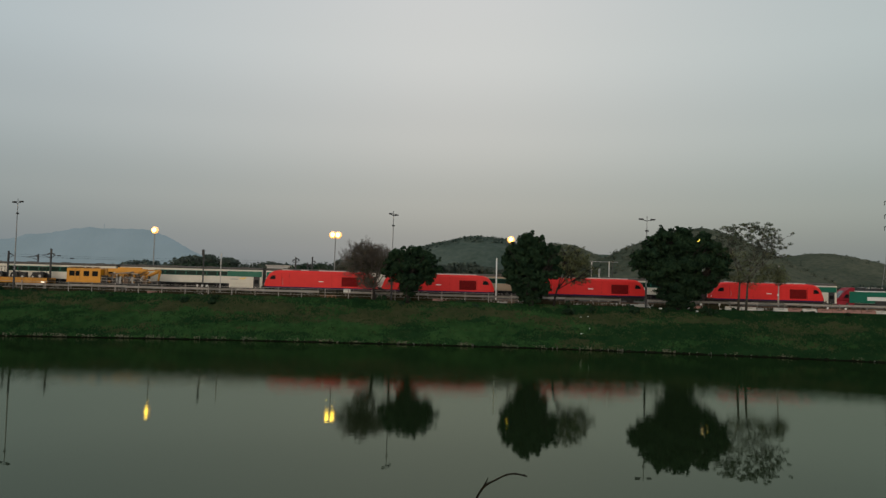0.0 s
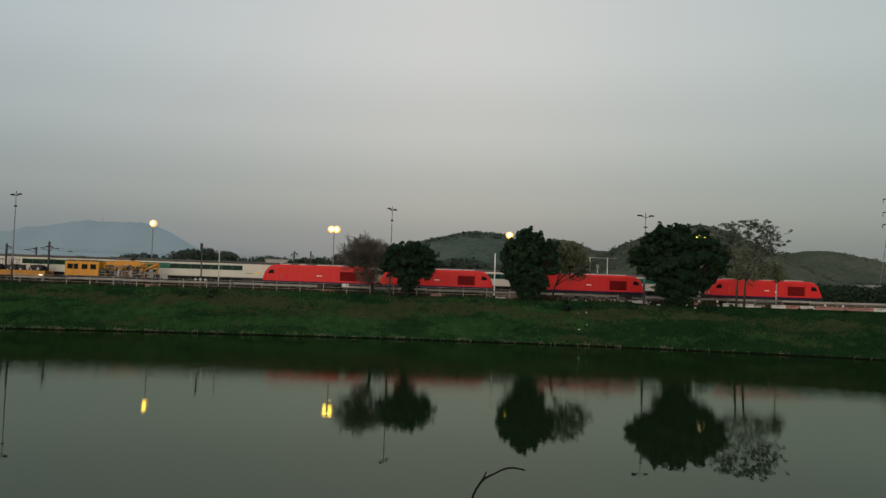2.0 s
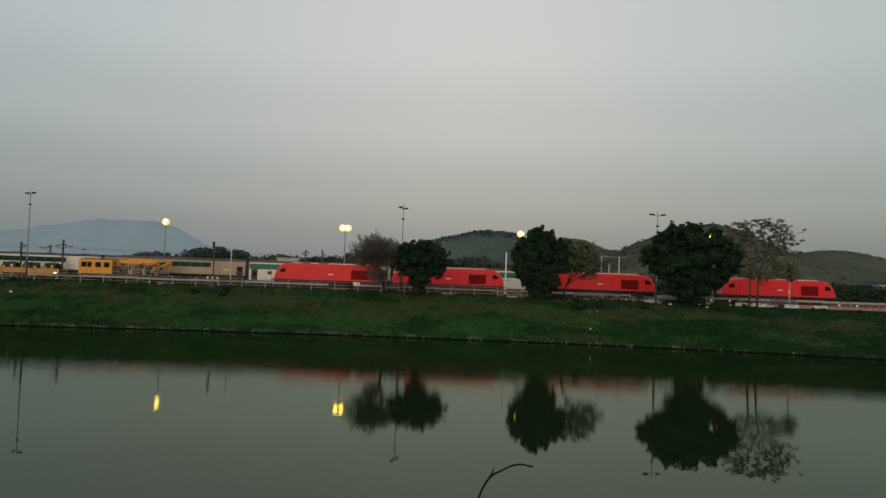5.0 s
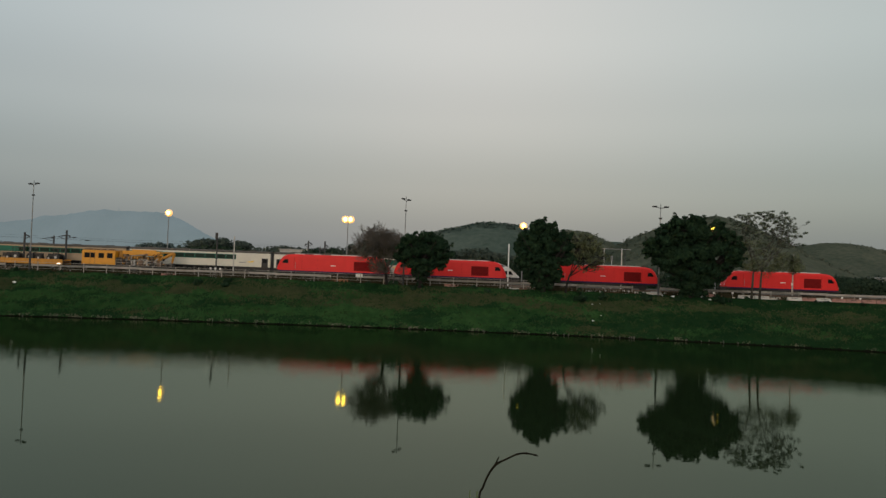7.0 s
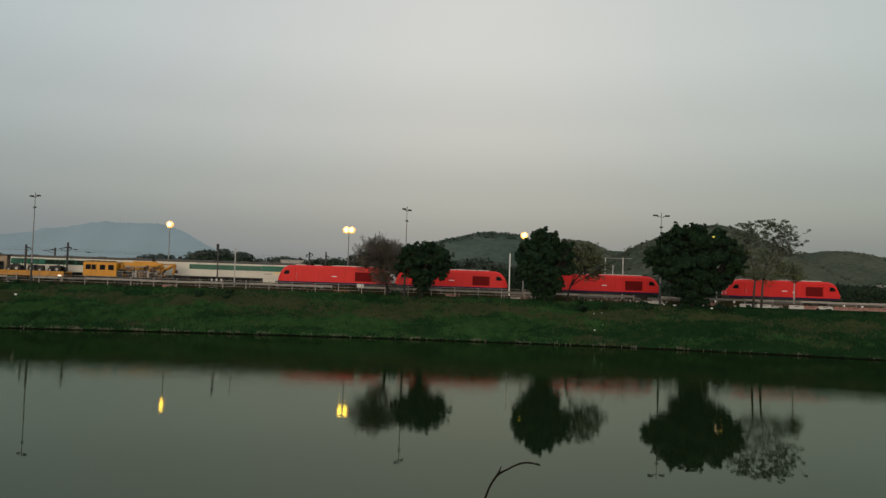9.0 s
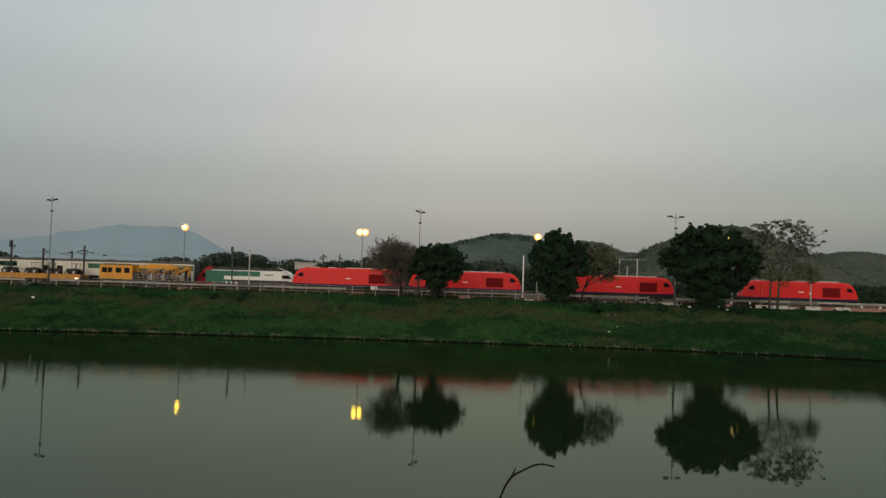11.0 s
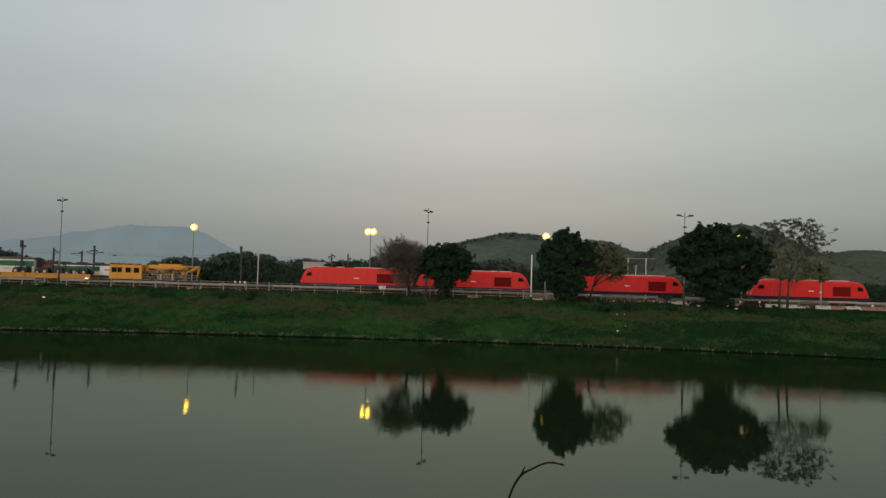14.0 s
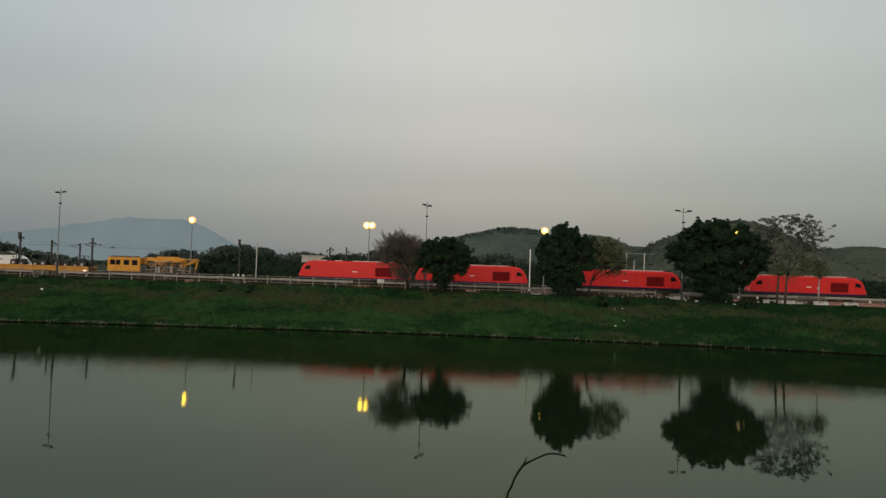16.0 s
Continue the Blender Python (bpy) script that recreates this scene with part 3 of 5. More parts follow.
def coach(left, right, paint=None, glass=None):
    """A double-deck coach; left and right: the colour of the upper panels at each end."""
    L = 12.38
    paint, glass = paint or CREAM, glass or GREEN_GLASS
    look_of = "tan-bodied" if paint is TAN else "cream"
    ends = {("cream", "cream"): "cream panels at both ends", ("green", "cream"): "green panels at its front end", ("cream", "green"): "green panels at its rear end"}[left, right]
    c = thing("railway_coach", look_of + " double-deck railway coach, " + ends, "railway coach", "coaches of the passing train")
    part("body", box(bmesh.new(), -L, L, -1.5, 1.5, 1.5, 3.9, 0.06), paint, c)
    part("lower_deck", box(bmesh.new(), -6.6, 6.6, -1.44, 1.44, 0.55, 1.51), DARK, c, "dark lower-deck window well")
    for s in (-1, 1):
        a, b = sorted((s * 6.6, s * (L - 0.02)))
        low = (left, right)[s > 0] == "green"
        part("end_skirt", box(bmesh.new(), a, b, -1.45, 1.45, 0.78 if low else 0.95, 1.51), paint if low else DARK, c)
        a, b = sorted((s * 6.7, s * 8.2))
        part("equipment_box", box(bmesh.new(), a, b, -1.2, 1.2, 0.5, 0.96, 0.03), DARK, c)
    arc = [(math.cos(math.pi * k / 14), math.sin(math.pi * k / 14)) for k in range(15)]
    bm = bmesh.new()
    ra, rb = ([bm.verts.new((x, 1.5 * u, 3.9 + 0.42 * max(0, w) ** 0.8)) for u, w in arc] for x in (-L + 0.02, L - 0.02))
    for k in range(14):
        bm.faces.new((ra[k], ra[k + 1], rb[k + 1], rb[k]))
    bm.faces.new(ra)
    bm.faces.new(rb[::-1])
    part("roof", bm, COACH_ROOF, c, "brownish-grey curved roof")
    for x in (-9.0, -3.0, 3.0, 9.0):
        part("roof_vent", box(bmesh.new(), x - 0.6, x + 0.6, -0.5, 0.5, 4.28, 4.4, 0.04), COACH_ROOF, c)
    for s in (-1, 1):
        a, b = sorted((s * 1.5, s * 1.52))
        a2, b2 = sorted((s * 1.5, s * 1.535))
        a3, b3 = sorted((s * 1.536, s * 1.55))
        if left == "green":
            part("end_panel", box(bmesh.new(), -L + 0.08, -6.35, a, b, 2.72, 3.66), GREEN, c, "green end panel")
        if right == "green":
            part("end_panel", box(bmesh.new(), 6.35, L - 0.08, a, b, 2.72, 3.66), GREEN, c, "green end panel")
        band = part("window_band", box(bmesh.new(), -6.34, 6.34, a, b, 2.74, 3.6), GREEN, c, "green window band")
        for k in range(7):
            x = -5.43 + k * 1.81
            part("window", box(bmesh.new(), x - 0.83, x + 0.83, a2, b2, 2.84, 3.5, 0.008), glass, band)
            part("lower_window", box(bmesh.new(), x - 0.74, x + 0.74, *sorted((s * 1.44, s * 1.46)), 0.78, 1.4), GLASS, c)
        for e in (-1, 1):
            x0, x1 = sorted((e * 10.85, e * 11.95))
            sill = 0.8 if (left, right)[e > 0] == "green" else 1.5
            d = part("door", box(bmesh.new(), x0, x1, a2, b2, sill, sill + 1.95 - 0.4 * (sill > 1), 0.015), BLACK, c, "dark recessed boarding door")
            part("door_window", box(bmesh.new(), x0 + 0.2, x1 - 0.2, a3, b3, sill + 0.75, sill + 1.4), GLASS, d)
        part("emblem", prism(bmesh.new(), ((8.4, 2.28), (9.3, 2.28), (9.6, 2.6), (9.2, 2.6), (9.0, 2.46), (8.5, 2.44)), a, b), EMBLEM, c, "yellow emblem shape")
        part("lettering_bar", box(bmesh.new(), 6.9, 8.1, a, b, 2.2, 2.32), STEEL, c, "grey lettering bar")
        part("side_hatch", box(bmesh.new(), -9.1, -8.35, a, b, 1.85, 2.45, 0.006), COACH_ROOF, c, "small brownish side hatch")
    for e in (-1, 1):
        a, b = sorted((e * L, e * (L + 0.3)))
        part("gangway", box(bmesh.new(), a, b, -0.95, 0.95, 1.0, 4.1, 0.06), BLACK, c, "black rubber gangway")
    for x in (-9.6, 9.6):
        bogie(c, x)
    return c


def tapered(bm, x0, x1, k):
    """Narrows a nose in plan from x0 out to its tip at x1."""
    for v in bm.verts:
        u = max(0.0, (abs(v.co.x) - x0) / (x1 - x0))
        v.co.y *= 1 - k * u * u
    return bm


def tail_locomotive():
    """Streamlined electric engine: red cab to the coaches, green flank stepping into a white cab."""
    L = 9.05
    c = thing("electric_locomotive", "streamlined electric locomotive, green and white with a red cab", "locomotive")
    part("body", prism(bmesh.new(), ((-6.2, 0.95), (6.2, 0.95), (6.2, 3.14), (-6.2, 3.14)), -1.48, 1.48, 0.04), WHITE, c, "white painted engine body")
    nose = ((L, 1.3), (L - 0.15, 1.62), (L - 1.3, 2.62), (L - 2.0, 3.1), (L - 2.5, 3.22), (6.2, 3.22), (6.2, 1.3))
    lower = ((L - 0.12, 0.6), (L, 0.8), (L, 1.298), (6.2, 1.298), (6.2, 0.6))
    cab = part("cab", tapered(prism(bmesh.new(), [(-x, z + (0.5 if z > 2.5 else 0.0)) for x, z in nose], -1.47, 1.47, 0.1), 7.4, L, 0.45), CAB_RED, c, "dark red sloping cab")
    cab2 = part("cab", tapered(prism(bmesh.new(), nose, -1.47, 1.47, 0.1), 7.4, L, 0.45), WHITE, c, "white sloping cab")
    part("apron", tapered(prism(bmesh.new(), [(-x, z) for x, z in lower], -1.4, 1.4, 0.05), 7.4, L, 0.45), CAB_RED, cab)
    part("apron", tapered(prism(bmesh.new(), lower, -1.4, 1.4, 0.05), 7.4, L, 0.45), BLACK, cab2, "black lower apron")
    for s in (-1, 1):
        a, b = sorted((s * 1.48, s * 1.505))
        part("green_panel", box(bmesh.new(), -7.2, -3.95, a, b, 0.98, 3.0), GREEN, c, "green flank panel")
        part("green_panel", box(bmesh.new(), -3.95, 2.4, a, b, 2.12, 3.0), GREEN, c, "green flank stripe")
        part("green_panel", box(bmesh.new(), -3.95, -2.6, a, b, 0.98, 1.46), GREEN, c, "green lower flank")
        part("skirt", box(bmesh.new(), -2.6, 7.4, a, b, 0.6, 1.46), BLACK, c, "black lower skirt")
        part("lettering_bar", box(bmesh.new(), 3.2, 4.75, a, b, 2.3, 2.55), STEEL, c, "grey lettering bar")
        a3, b3 = sorted((s * 1.3, s * 1.495))
        part("cab_window", prism(bmesh.new(), ((-7.3, 1.86), (-8.1, 1.86), (-7.75, 2.46), (-7.3, 2.46)), a3, b3), GLASS, cab, "dark cab side window")
        part("cab_window", prism(bmesh.new(), ((6.3, 1.86), (7.9, 1.86), (7.45, 2.46), (6.3, 2.46)), a3, b3), GLASS, cab2, "dark cab side window")
    for w, up, owner in ((-1, 0.5, cab), (1, 0.0, cab2)):
        part("windscreen", prism(bmesh.new(), [(w * x, z) for x, z in ((L - 0.30, 1.78 + up * 0.1), (L - 1.26, 2.62 + up), (L - 1.32, 2.58 + up), (L - 0.36, 1.74 + up * 0.1))], -0.78, 0.78), SCREEN, owner, "pale sky-reflecting windscreen")
        part("headlight", globe(bmesh.new(), w * (L - 0.05), 0.55, 1.45, 0.08, 0.16, 0.12), LITTER, owner, smooth=True)
        part("headlight", globe(bmesh.new(), w * (L - 0.05), -0.55, 1.45, 0.08, 0.16, 0.12), LITTER, owner, smooth=True)
    part("roof", prism(bmesh.new(), ((-6.2, 3.14), (6.2, 3.14), (6.1, 3.48), (-6.1, 3.52)), -1.2, 1.2, 0.05), BLACK, c, "black roof with equipment")
    for x in (-4.5, -1.5, 1.5, 4.5):
        part("roof_box", box(bmesh.new(), x - 0.7, x + 0.7, -0.7, 0.7, 3.48, 3.72, 0.04), BLACK, c)
    bm = bmesh.new()
    tube(bm, ((6.9, -0.3, 3.2), (5.2, -0.3, 3.82)), 0.07)
    tube(bm, ((6.9, 0.3, 3.2), (5.2, 0.3, 3.82)), 0.07)
    box(bm, 5.05, 5.3, -0.8, 0.8, 3.8, 3.88)
    part("pantograph", bm, PALE, c, "pale folded pantograph")
    part("underframe", box(bmesh.new(), -7.6, 7.6, -1.2, 1.2, 0.5, 0.96), DARK, c)
    for x in (-5.5, 5.5):
        bogie(c, x)
    return c


COACHES = {}
TRAIN = [(tail_locomotive(), -9.05)]
COACH_ORDER = (("cream", "green", CREAM, GREEN_BRIGHT), ("green", "cream", CREAM, GREEN_GLASS), ("green", "cream", TAN, GREEN_GLASS), ("green", "cream", CREAM, GREEN_GLASS), ("cream", "green", CREAM, GREEN_GLASS), ("cream", "cream", CREAM, GREEN_GLASS))
for k, dress in enumerate(COACH_ORDER):
    offset = -18.16 - 25.38 * (k + 0.5)
    if dress in COACHES:
        vehicle = copy_thing(COACHES[dress], train_pose(offset, 0))
    else:
        vehicle = COACHES[dress] = coach(*dress)
    TRAIN.append((vehicle, offset))


# ---------------------------------------------------------------- parked red diesel locomotives
def diesel_locomotive():
    L = 9.45
    c = thing("diesel_locomotive", "bright red diesel locomotive with sloping cabs, parked on the yard track", "locomotive", "parked red locomotives")
    top = ((0.0, 1.6), (0.1, 2.05), (0.3, 2.55), (0.62, 3.1), (0.98, 3.5), (1.4, 3.76), (2.0, 3.92), (2.8, 3.97))
    bm, rings = bmesh.new(), []
    stations = [-L + d for d, _ in top] + [-3.0, 0.0, 3.0] + [L - d for d, _ in reversed(top)]
    for x in stations:
        d = L - abs(x)
        z = next((za + (zb - za) * (d - da) / (db - da) for (da, za), (db, zb) in zip(top, top[1:]) if da <= d <= db), 3.97)
        w = 1.43 - 0.30 * max(0.0, 1 - d / 0.9) ** 1.6
        r = min(0.42, (z - 1.24) * 0.45)
        ring = [(-w, 1.24)] + [(-w + r - r * math.cos(a), z - r + r * math.sin(a)) for a in (0, 0.4, 0.8, 1.2, math.pi / 2)]
        ring += [(-y, zz) for y, zz in reversed(ring)]
        rings.append([bm.verts.new((x, y, zz)) for y, zz in ring])
    for ra, rb in zip(rings, rings[1:]):
        for k in range(len(ra)):
            bm.faces.new((ra[k], ra[(k + 1) % len(ra)], rb[(k + 1) % len(ra)], rb[k]))
    bm.faces.new(rings[0])
    bm.faces.new(rings[-1][::-1])
    part("body", bm, RED, c)
    part("sill_stripe", box(bmesh.new(), -L + 0.35, L - 0.35, -1.44, 1.44, 1.03, 1.245, 0.02), BLUE, c, "dark blue sill stripe")
    for s in (-1, 1):
        a, b = sorted((s * 1.425, s * 1.44))
        g = part("grille", box(bmesh.new(), 3.55, 6.4, a, b, 1.5, 3.05), RED_DARK, c, "dark red radiator grille")
        for k in range(9):
            a2, b2 = sorted((s * 1.44, s * 1.462))
            part("slat", box(bmesh.new(), 3.6, 6.35, a2, b2, 1.56 + k * 0.165, 1.61 + k * 0.165), RED_DARK, g)
        for x in (4.5, 5.45):
            a2, b2 = sorted((s * 1.44, s * 1.468))
            part("grille_bar", box(bmesh.new(), x - 0.03, x + 0.03, a2, b2, 1.5, 3.05), RED_DARK, g)
        for e in (-1, 1):
            w = [(7.5, 2.42), (8.5, 2.42), (8.42, 2.74), (8.12, 3.04), (7.55, 3.08)]
            a2, b2 = sorted((s * 1.42, s * 1.442))
            part("cab_window", prism(bmesh.new(), [(e * x, z) for x, z in w], a2, b2), GLASS, c)
            x0, x1 = sorted((e * 6.5, e * 6.53))
            part("door_seam", box(bmesh.new(), x0, x1, a2, b2 if s > 0 else b2, 1.4, 3.4), RED_DARK, c)
            a4, b4 = sorted((s * 0.75, s * 1.1))
            x0, x1 = sorted((e * (L - 0.03), e * (L + 0.02)))
            part("headlight", box(bmesh.new(), x0, x1, a4, b4, 1.5, 1.68), WHITE, c)
        part("lettering_bar", box(bmesh.new(), -0.35, 0.5, a, b, 2.16, 2.3), WHITE, c, "small white lettering bar")
        for x in (-5.2, -2.6, 1.9):
            part("panel_seam", box(bmesh.new(), x - 0.006, x + 0.006, a, b, 1.4, 3.6), RED_DARK, c)
        part("handrail", tube(bmesh.new(), ((-6.3, s * 1.5, 1.5), (-6.3, s * 1.5, 2.6)), 0.025), STEEL, c)
    for x0, x1 in ((-6.6, -5.2), (-3.4, -2.4), (-0.4, 4.2), (4.4, 6.4)):
        part("roof_hatch", box(bmesh.new(), x0, x1, -1.0, 1.0, 3.94, 4.11, 0.04), GREY_ROOF, c, "pale grey roof hatch")
    for e in (-1, 1):
        x0, x1 = sorted((e * (L - 0.36), e * (L - 0.95)))
        part("windscreen", prism(bmesh.new(), ((e * (L - 0.26), 2.5), (e * (L - 0.60), 3.1), (e * (L - 0.90), 3.44), (e * (L - 0.98), 3.42), (e * (L - 0.66), 3.06), (e * (L - 0.34), 2.48)), -0.95, 0.95), GLASS, c)
        for s in (-1, 1):
            bm = tube(bmesh.new(), ((e * (L - 0.1), s * 0.9, 1.05), (e * (L + 0.4), s * 0.9, 1.05)), 0.1, 8)
            tube(bm, ((e * (L + 0.4), s * 0.9, 1.05), (e * (L + 0.46), s * 0.9, 1.05)), 0.24, 12)
            part("buffer", bm, DARK, c)
        x0, x1 = sorted((e * (L - 0.3), e * (L - 0.1)))
        part("buffer_beam", box(bmesh.new(), x0, x1, -1.35, 1.35, 0.8, 1.3), DARK, c)
    part("fuel_tank", box(bmesh.new(), -2.6, 2.6, -1.3, 1.3, 0.35, 1.08, 0.06), DARK, c)
    part("underframe", box(bmesh.new(), -L + 0.3, L - 0.3, -1.2, 1.2, 0.85, 1.1), DARK, c)
    for x in (-5.8, 5.8):
        bogie(c, x)
    return c


LOCO_Y = 128.0
loco = diesel_locomotive()
loco.matrix_basis = pose(-20.4, LOCO_Y, RAIL)
for x in (-0.65, 24.85, 54.75):
    copy_thing(loco, pose(x, LOCO_Y, RAIL))


# ---------------------------------------------------------------- yellow crane vehicle and flat wagon
def crane_vehicle():
    c = thing("rail_crane_vehicle", "yellow railway maintenance vehicle with cabin and folded crane", "railway vehicle")
    part("chassis", box(bmesh.new(), -8.0, 8.0, -1.25, 1.25, 0.7, 1.02), DARK, c)
    cab = part("cabin", box(bmesh.new(), -7.45, -1.75, -1.35, 1.35, 1.02, 3.35, 0.08), YELLOW, c, "yellow crew cabin")
    part("cabin_roof", box(bmesh.new(), -7.35, -1.85, -1.2, 1.2, 3.34, 3.46, 0.04), YELLOW_WORN, c)
    bm = bmesh.new()
    for x in (-6.8, -5.6, -4.4, -3.0):
        box(bm, x - 0.3, x + 0.3, -0.4, 0.4, 3.46, 3.66)
    tube(bm, ((-7.2, -1.0, 3.62), (-2.0, -1.0, 3.62)), 0.035)
    for x in (-7.2, -5.5, -3.8, -2.0):
        tube(bm, ((x, -1.0, 3.4), (x, -1.0, 3.64)), 0.03)
    part("roof_rack", bm, RAIL_RUST, c)
    for s in (-1, 1):
        for x0, x1, z0 in ((-7.0, -6.1, 2.1), (-5.95, -5.25, 2.1), (-4.6, -3.65, 2.1), (-3.15, -2.2, 2.1)):
            a, b = sorted((s * 1.35, s * 1.37))
            part("window", box(bmesh.new(), x0, x1, a, b, z0, 2.95, 0.006), GLASS, cab)
        a, b = sorted((s * 1.35, s * 1.362))
        for x in (-6.0, -5.18):
            part("door_seam", box(bmesh.new(), x - 0.02, x + 0.02, a, b, 1.1, 3.1), RAIL_RUST, cab)
    part("crane_column", tube(bmesh.new(), ((-1.3, 0, 1.0), (-1.3, 0, 3.5)), (0.45, 0.35), 12), YELLOW_WORN, c)
    part("counterweight", box(bmesh.new(), -1.8, -0.7, -1.0, 1.0, 1.0, 2.3, 0.05), DARK, c)
    bm = bmesh.new()
    box(bm, -1.0, 5.5, -0.34, 0.34, 2.92, 3.52, 0.04)
    box(bm, 0.6, 4.6, -0.26, 0.26, 3.5, 3.74, 0.03)
    box(bm, 0.2, 5.8, -0.2, 0.2, 2.75, 3.05, 0.03)
    boom = part("boom", bm, YELLOW, c, "folded yellow crane boom")
    bm = tube(bmesh.new(), ((0.2, -0.35, 2.6), (3.4, -0.35, 2.95)), 0.1, 8)
    part("hydraulic_ram", bm, STEEL, boom)
    bm = tube(bmesh.new(), ((4.6, -0.1, 1.7), (7.8, -0.1, 3.35)), 0.27, 8)
    tube(bm, ((7.8, -0.1, 3.35), (7.4, -0.1, 1.2)), (0.24, 0.16), 8)
    tube(bm, ((5.0, -0.1, 3.3), (7.8, -0.1, 3.4)), (0.12, 0.1), 8)
    part("jib", bm, YELLOW_SIDE, c, "bent yellow jib")
    part("grab", box(bmesh.new(), 7.1, 7.9, -0.5, 0.4, 0.95, 1.6, 0.1), DARK, c)
    for x, w, h, m in ((0.4, 0.7, 0.9, DARK), (1.4, 0.35, 1.0, PALE), (2.4, 0.8, 1.0, RAIL_RUST), (3.5, 0.3, 0.8, PALE), (4.5, 0.5, 0.6, DARK), (5.6, 0.8, 0.7, RAIL_RUST)):
        part("deck_box", box(bmesh.new(), x - w / 2, x + w / 2, -1.0, -0.3, 1.02, 1.02 + h, 0.03), m, c)
    for x0, x1, z0, z1, m in ((-0.6, 0.6, 2.0, 2.7, RAIL_RUST), (1.0, 2.6, 2.2, 2.7, YELLOW_WORN), (3.0, 4.2, 1.9, 2.6, RAIL_RUST), (4.4, 5.4, 2.1, 2.8, YELLOW_WORN), (0.0, 5.6, 1.02, 1.3, DARK)):
        part("machinery", box(bmesh.new(), x0, x1, -0.5, 0.7, z0, z1, 0.06), m, c)
    for x0, z0, x1, z1 in ((-0.5, 1.1, 0.6, 2.6), (1.2, 1.2, 2.2, 2.7), (2.9, 1.1, 4.2, 2.5), (5.2, 1.1, 6.2, 2.6)):
        part("brace", tube(bmesh.new(), ((x0, -0.7, z0), (x1, -0.7, z1)), 0.07, 6), YELLOW_WORN, c)
    rng = random.Random(8)
    for k in range(54):
        x, z = rng.uniform(-0.9, 6.3), rng.uniform(1.05, 2.2)
        w, h = rng.uniform(0.08, 0.4), rng.uniform(0.12, 0.5)
        part("fitting", box(bmesh.new(), x, x + w, -0.95, -0.55 + rng.uniform(0, 0.5), z, z + h, 0.02), (PALE, YELLOW_WORN, RAIL_RUST, PALE, YELLOW_SIDE, DARK, STEEL, YELLOW_WORN)[k % 8], c)
    for k in range(7):
        x = rng.uniform(-0.8, 5.5)
        part("hose", tube(bmesh.new(), ((x, -0.8, rng.uniform(1.2, 2.0)), (x + 0.5, -0.9, rng.uniform(1.8, 2.6)), (x + rng.uniform(0.8, 1.6), -0.7, rng.uniform(2.2, 3.2))), 0.05, 5), BLACK, c)
    for k in range(11):
        x = -1.7 + k * 0.95
        part("rail_post", tube(bmesh.new(), ((x, -1.2, 1.0), (x, -1.2, 1.9)), 0.03, 5), FENCE, c)
    for z in (1.45, 1.9):
        part("deck_rail", tube(bmesh.new(), ((-1.8, -1.2, z), (7.7, -1.2, z)), 0.03, 5), FENCE, c)
    for x in (-5.3, 5.3):
        bogie(c, x)
    return c


crane_vehicle().matrix_basis = pose(-55.55, LOCO_Y, RAIL)


def flat_wagon():
    c = thing("flat_wagon", "low yellow flat wagon with stake pockets on the yard track", "railway wagon")
    part("deck", box(bmesh.new(), -7.9, 7.9, -1.35, 1.35, 1.18, 1.32, 0.02), RAIL_RUST, c)
    for s in (-1, 1):
        a, b = sorted((s * 1.35, s * 1.43))
        side = part("side_board", box(bmesh.new(), -7.9, 7.9, a, b, 0.72, 1.6, 0.02), YELLOW_SIDE, c, "worn yellow side board")
        for k in range(9):
            a2, b2 = sorted((s * 1.43, s * 1.5))
            x = -7.2 + k * 1.8
            part("stake_pocket", box(bmesh.new(), x - 0.09, x + 0.09, a2, b2, 0.76, 1.54), YELLOW_SIDE, side)
    part("tail_lamp", box(bmesh.new(), 7.0, 7.55, -1.56, -1.51, 0.82, 1.02, 0.02), TAIL_GLOW, c, "small lit white lamp")
    for x in (-5.4, 5.4):
        bogie(c, x)
    return c


flat_wagon().matrix_basis = pose(-74.1, LOCO_Y, RAIL)


def small_tractor():
    """A dark works tractor with large wheels and a roll frame."""
    c = thing("works_tractor", "small dark works tractor standing on the flat wagon", "tractor", "tractors on the wagon")
    for s in (-1, 1):
        for x, r in ((-0.55, 0.58), (0.8, 0.42)):
            bm = tube(bmesh.new(), ((x, s * 0.55, r), (x, s * 0.8, r)), r, 16)
            w = part("wheel", bm, BLACK, c)
            part("hub", tube(bmesh.new(), ((x, s * 0.8, r), (x, s * 0.83, r)), r * 0.42, 10), PALE, w)
    part("bonnet", box(bmesh.new(), 0.0, 1.3, -0.35, 0.35, 0.5, 1.2, 0.06), DARK, c)
    part("seat", box(bmesh.new(), -0.7, -0.2, -0.28, 0.28, 0.75, 1.25, 0.05), BLACK, c)
    bm = bmesh.new()
    for x in (-0.8, 0.1):
        for y in (-0.45, 0.45):
            tube(bm, ((x, y, 0.6), (x, y, 2.05)), 0.05, 5)
    box(bm, -0.95, 0.3, -0.55, 0.55, 2.03, 2.12, 0.02)
    part("roll_frame", bm, BLACK, c)
    part("steering_wheel", tube(bmesh.new(), ((0.0, 0, 1.15), (-0.06, 0, 1.2)), 0.18, 10), BLACK, c)
    return c


tractor = small_tractor()
tractor.matrix_basis = pose(-79.2, LOCO_Y - 0.2, RAIL + 1.32, 0, 0, 0)
for x, turn in ((-75.1, 180), (-71.6, 10), (-68.0, 170)):
    copy_thing(tractor, pose(x, LOCO_Y - 0.2, RAIL + 1.32, 0, 0, turn))


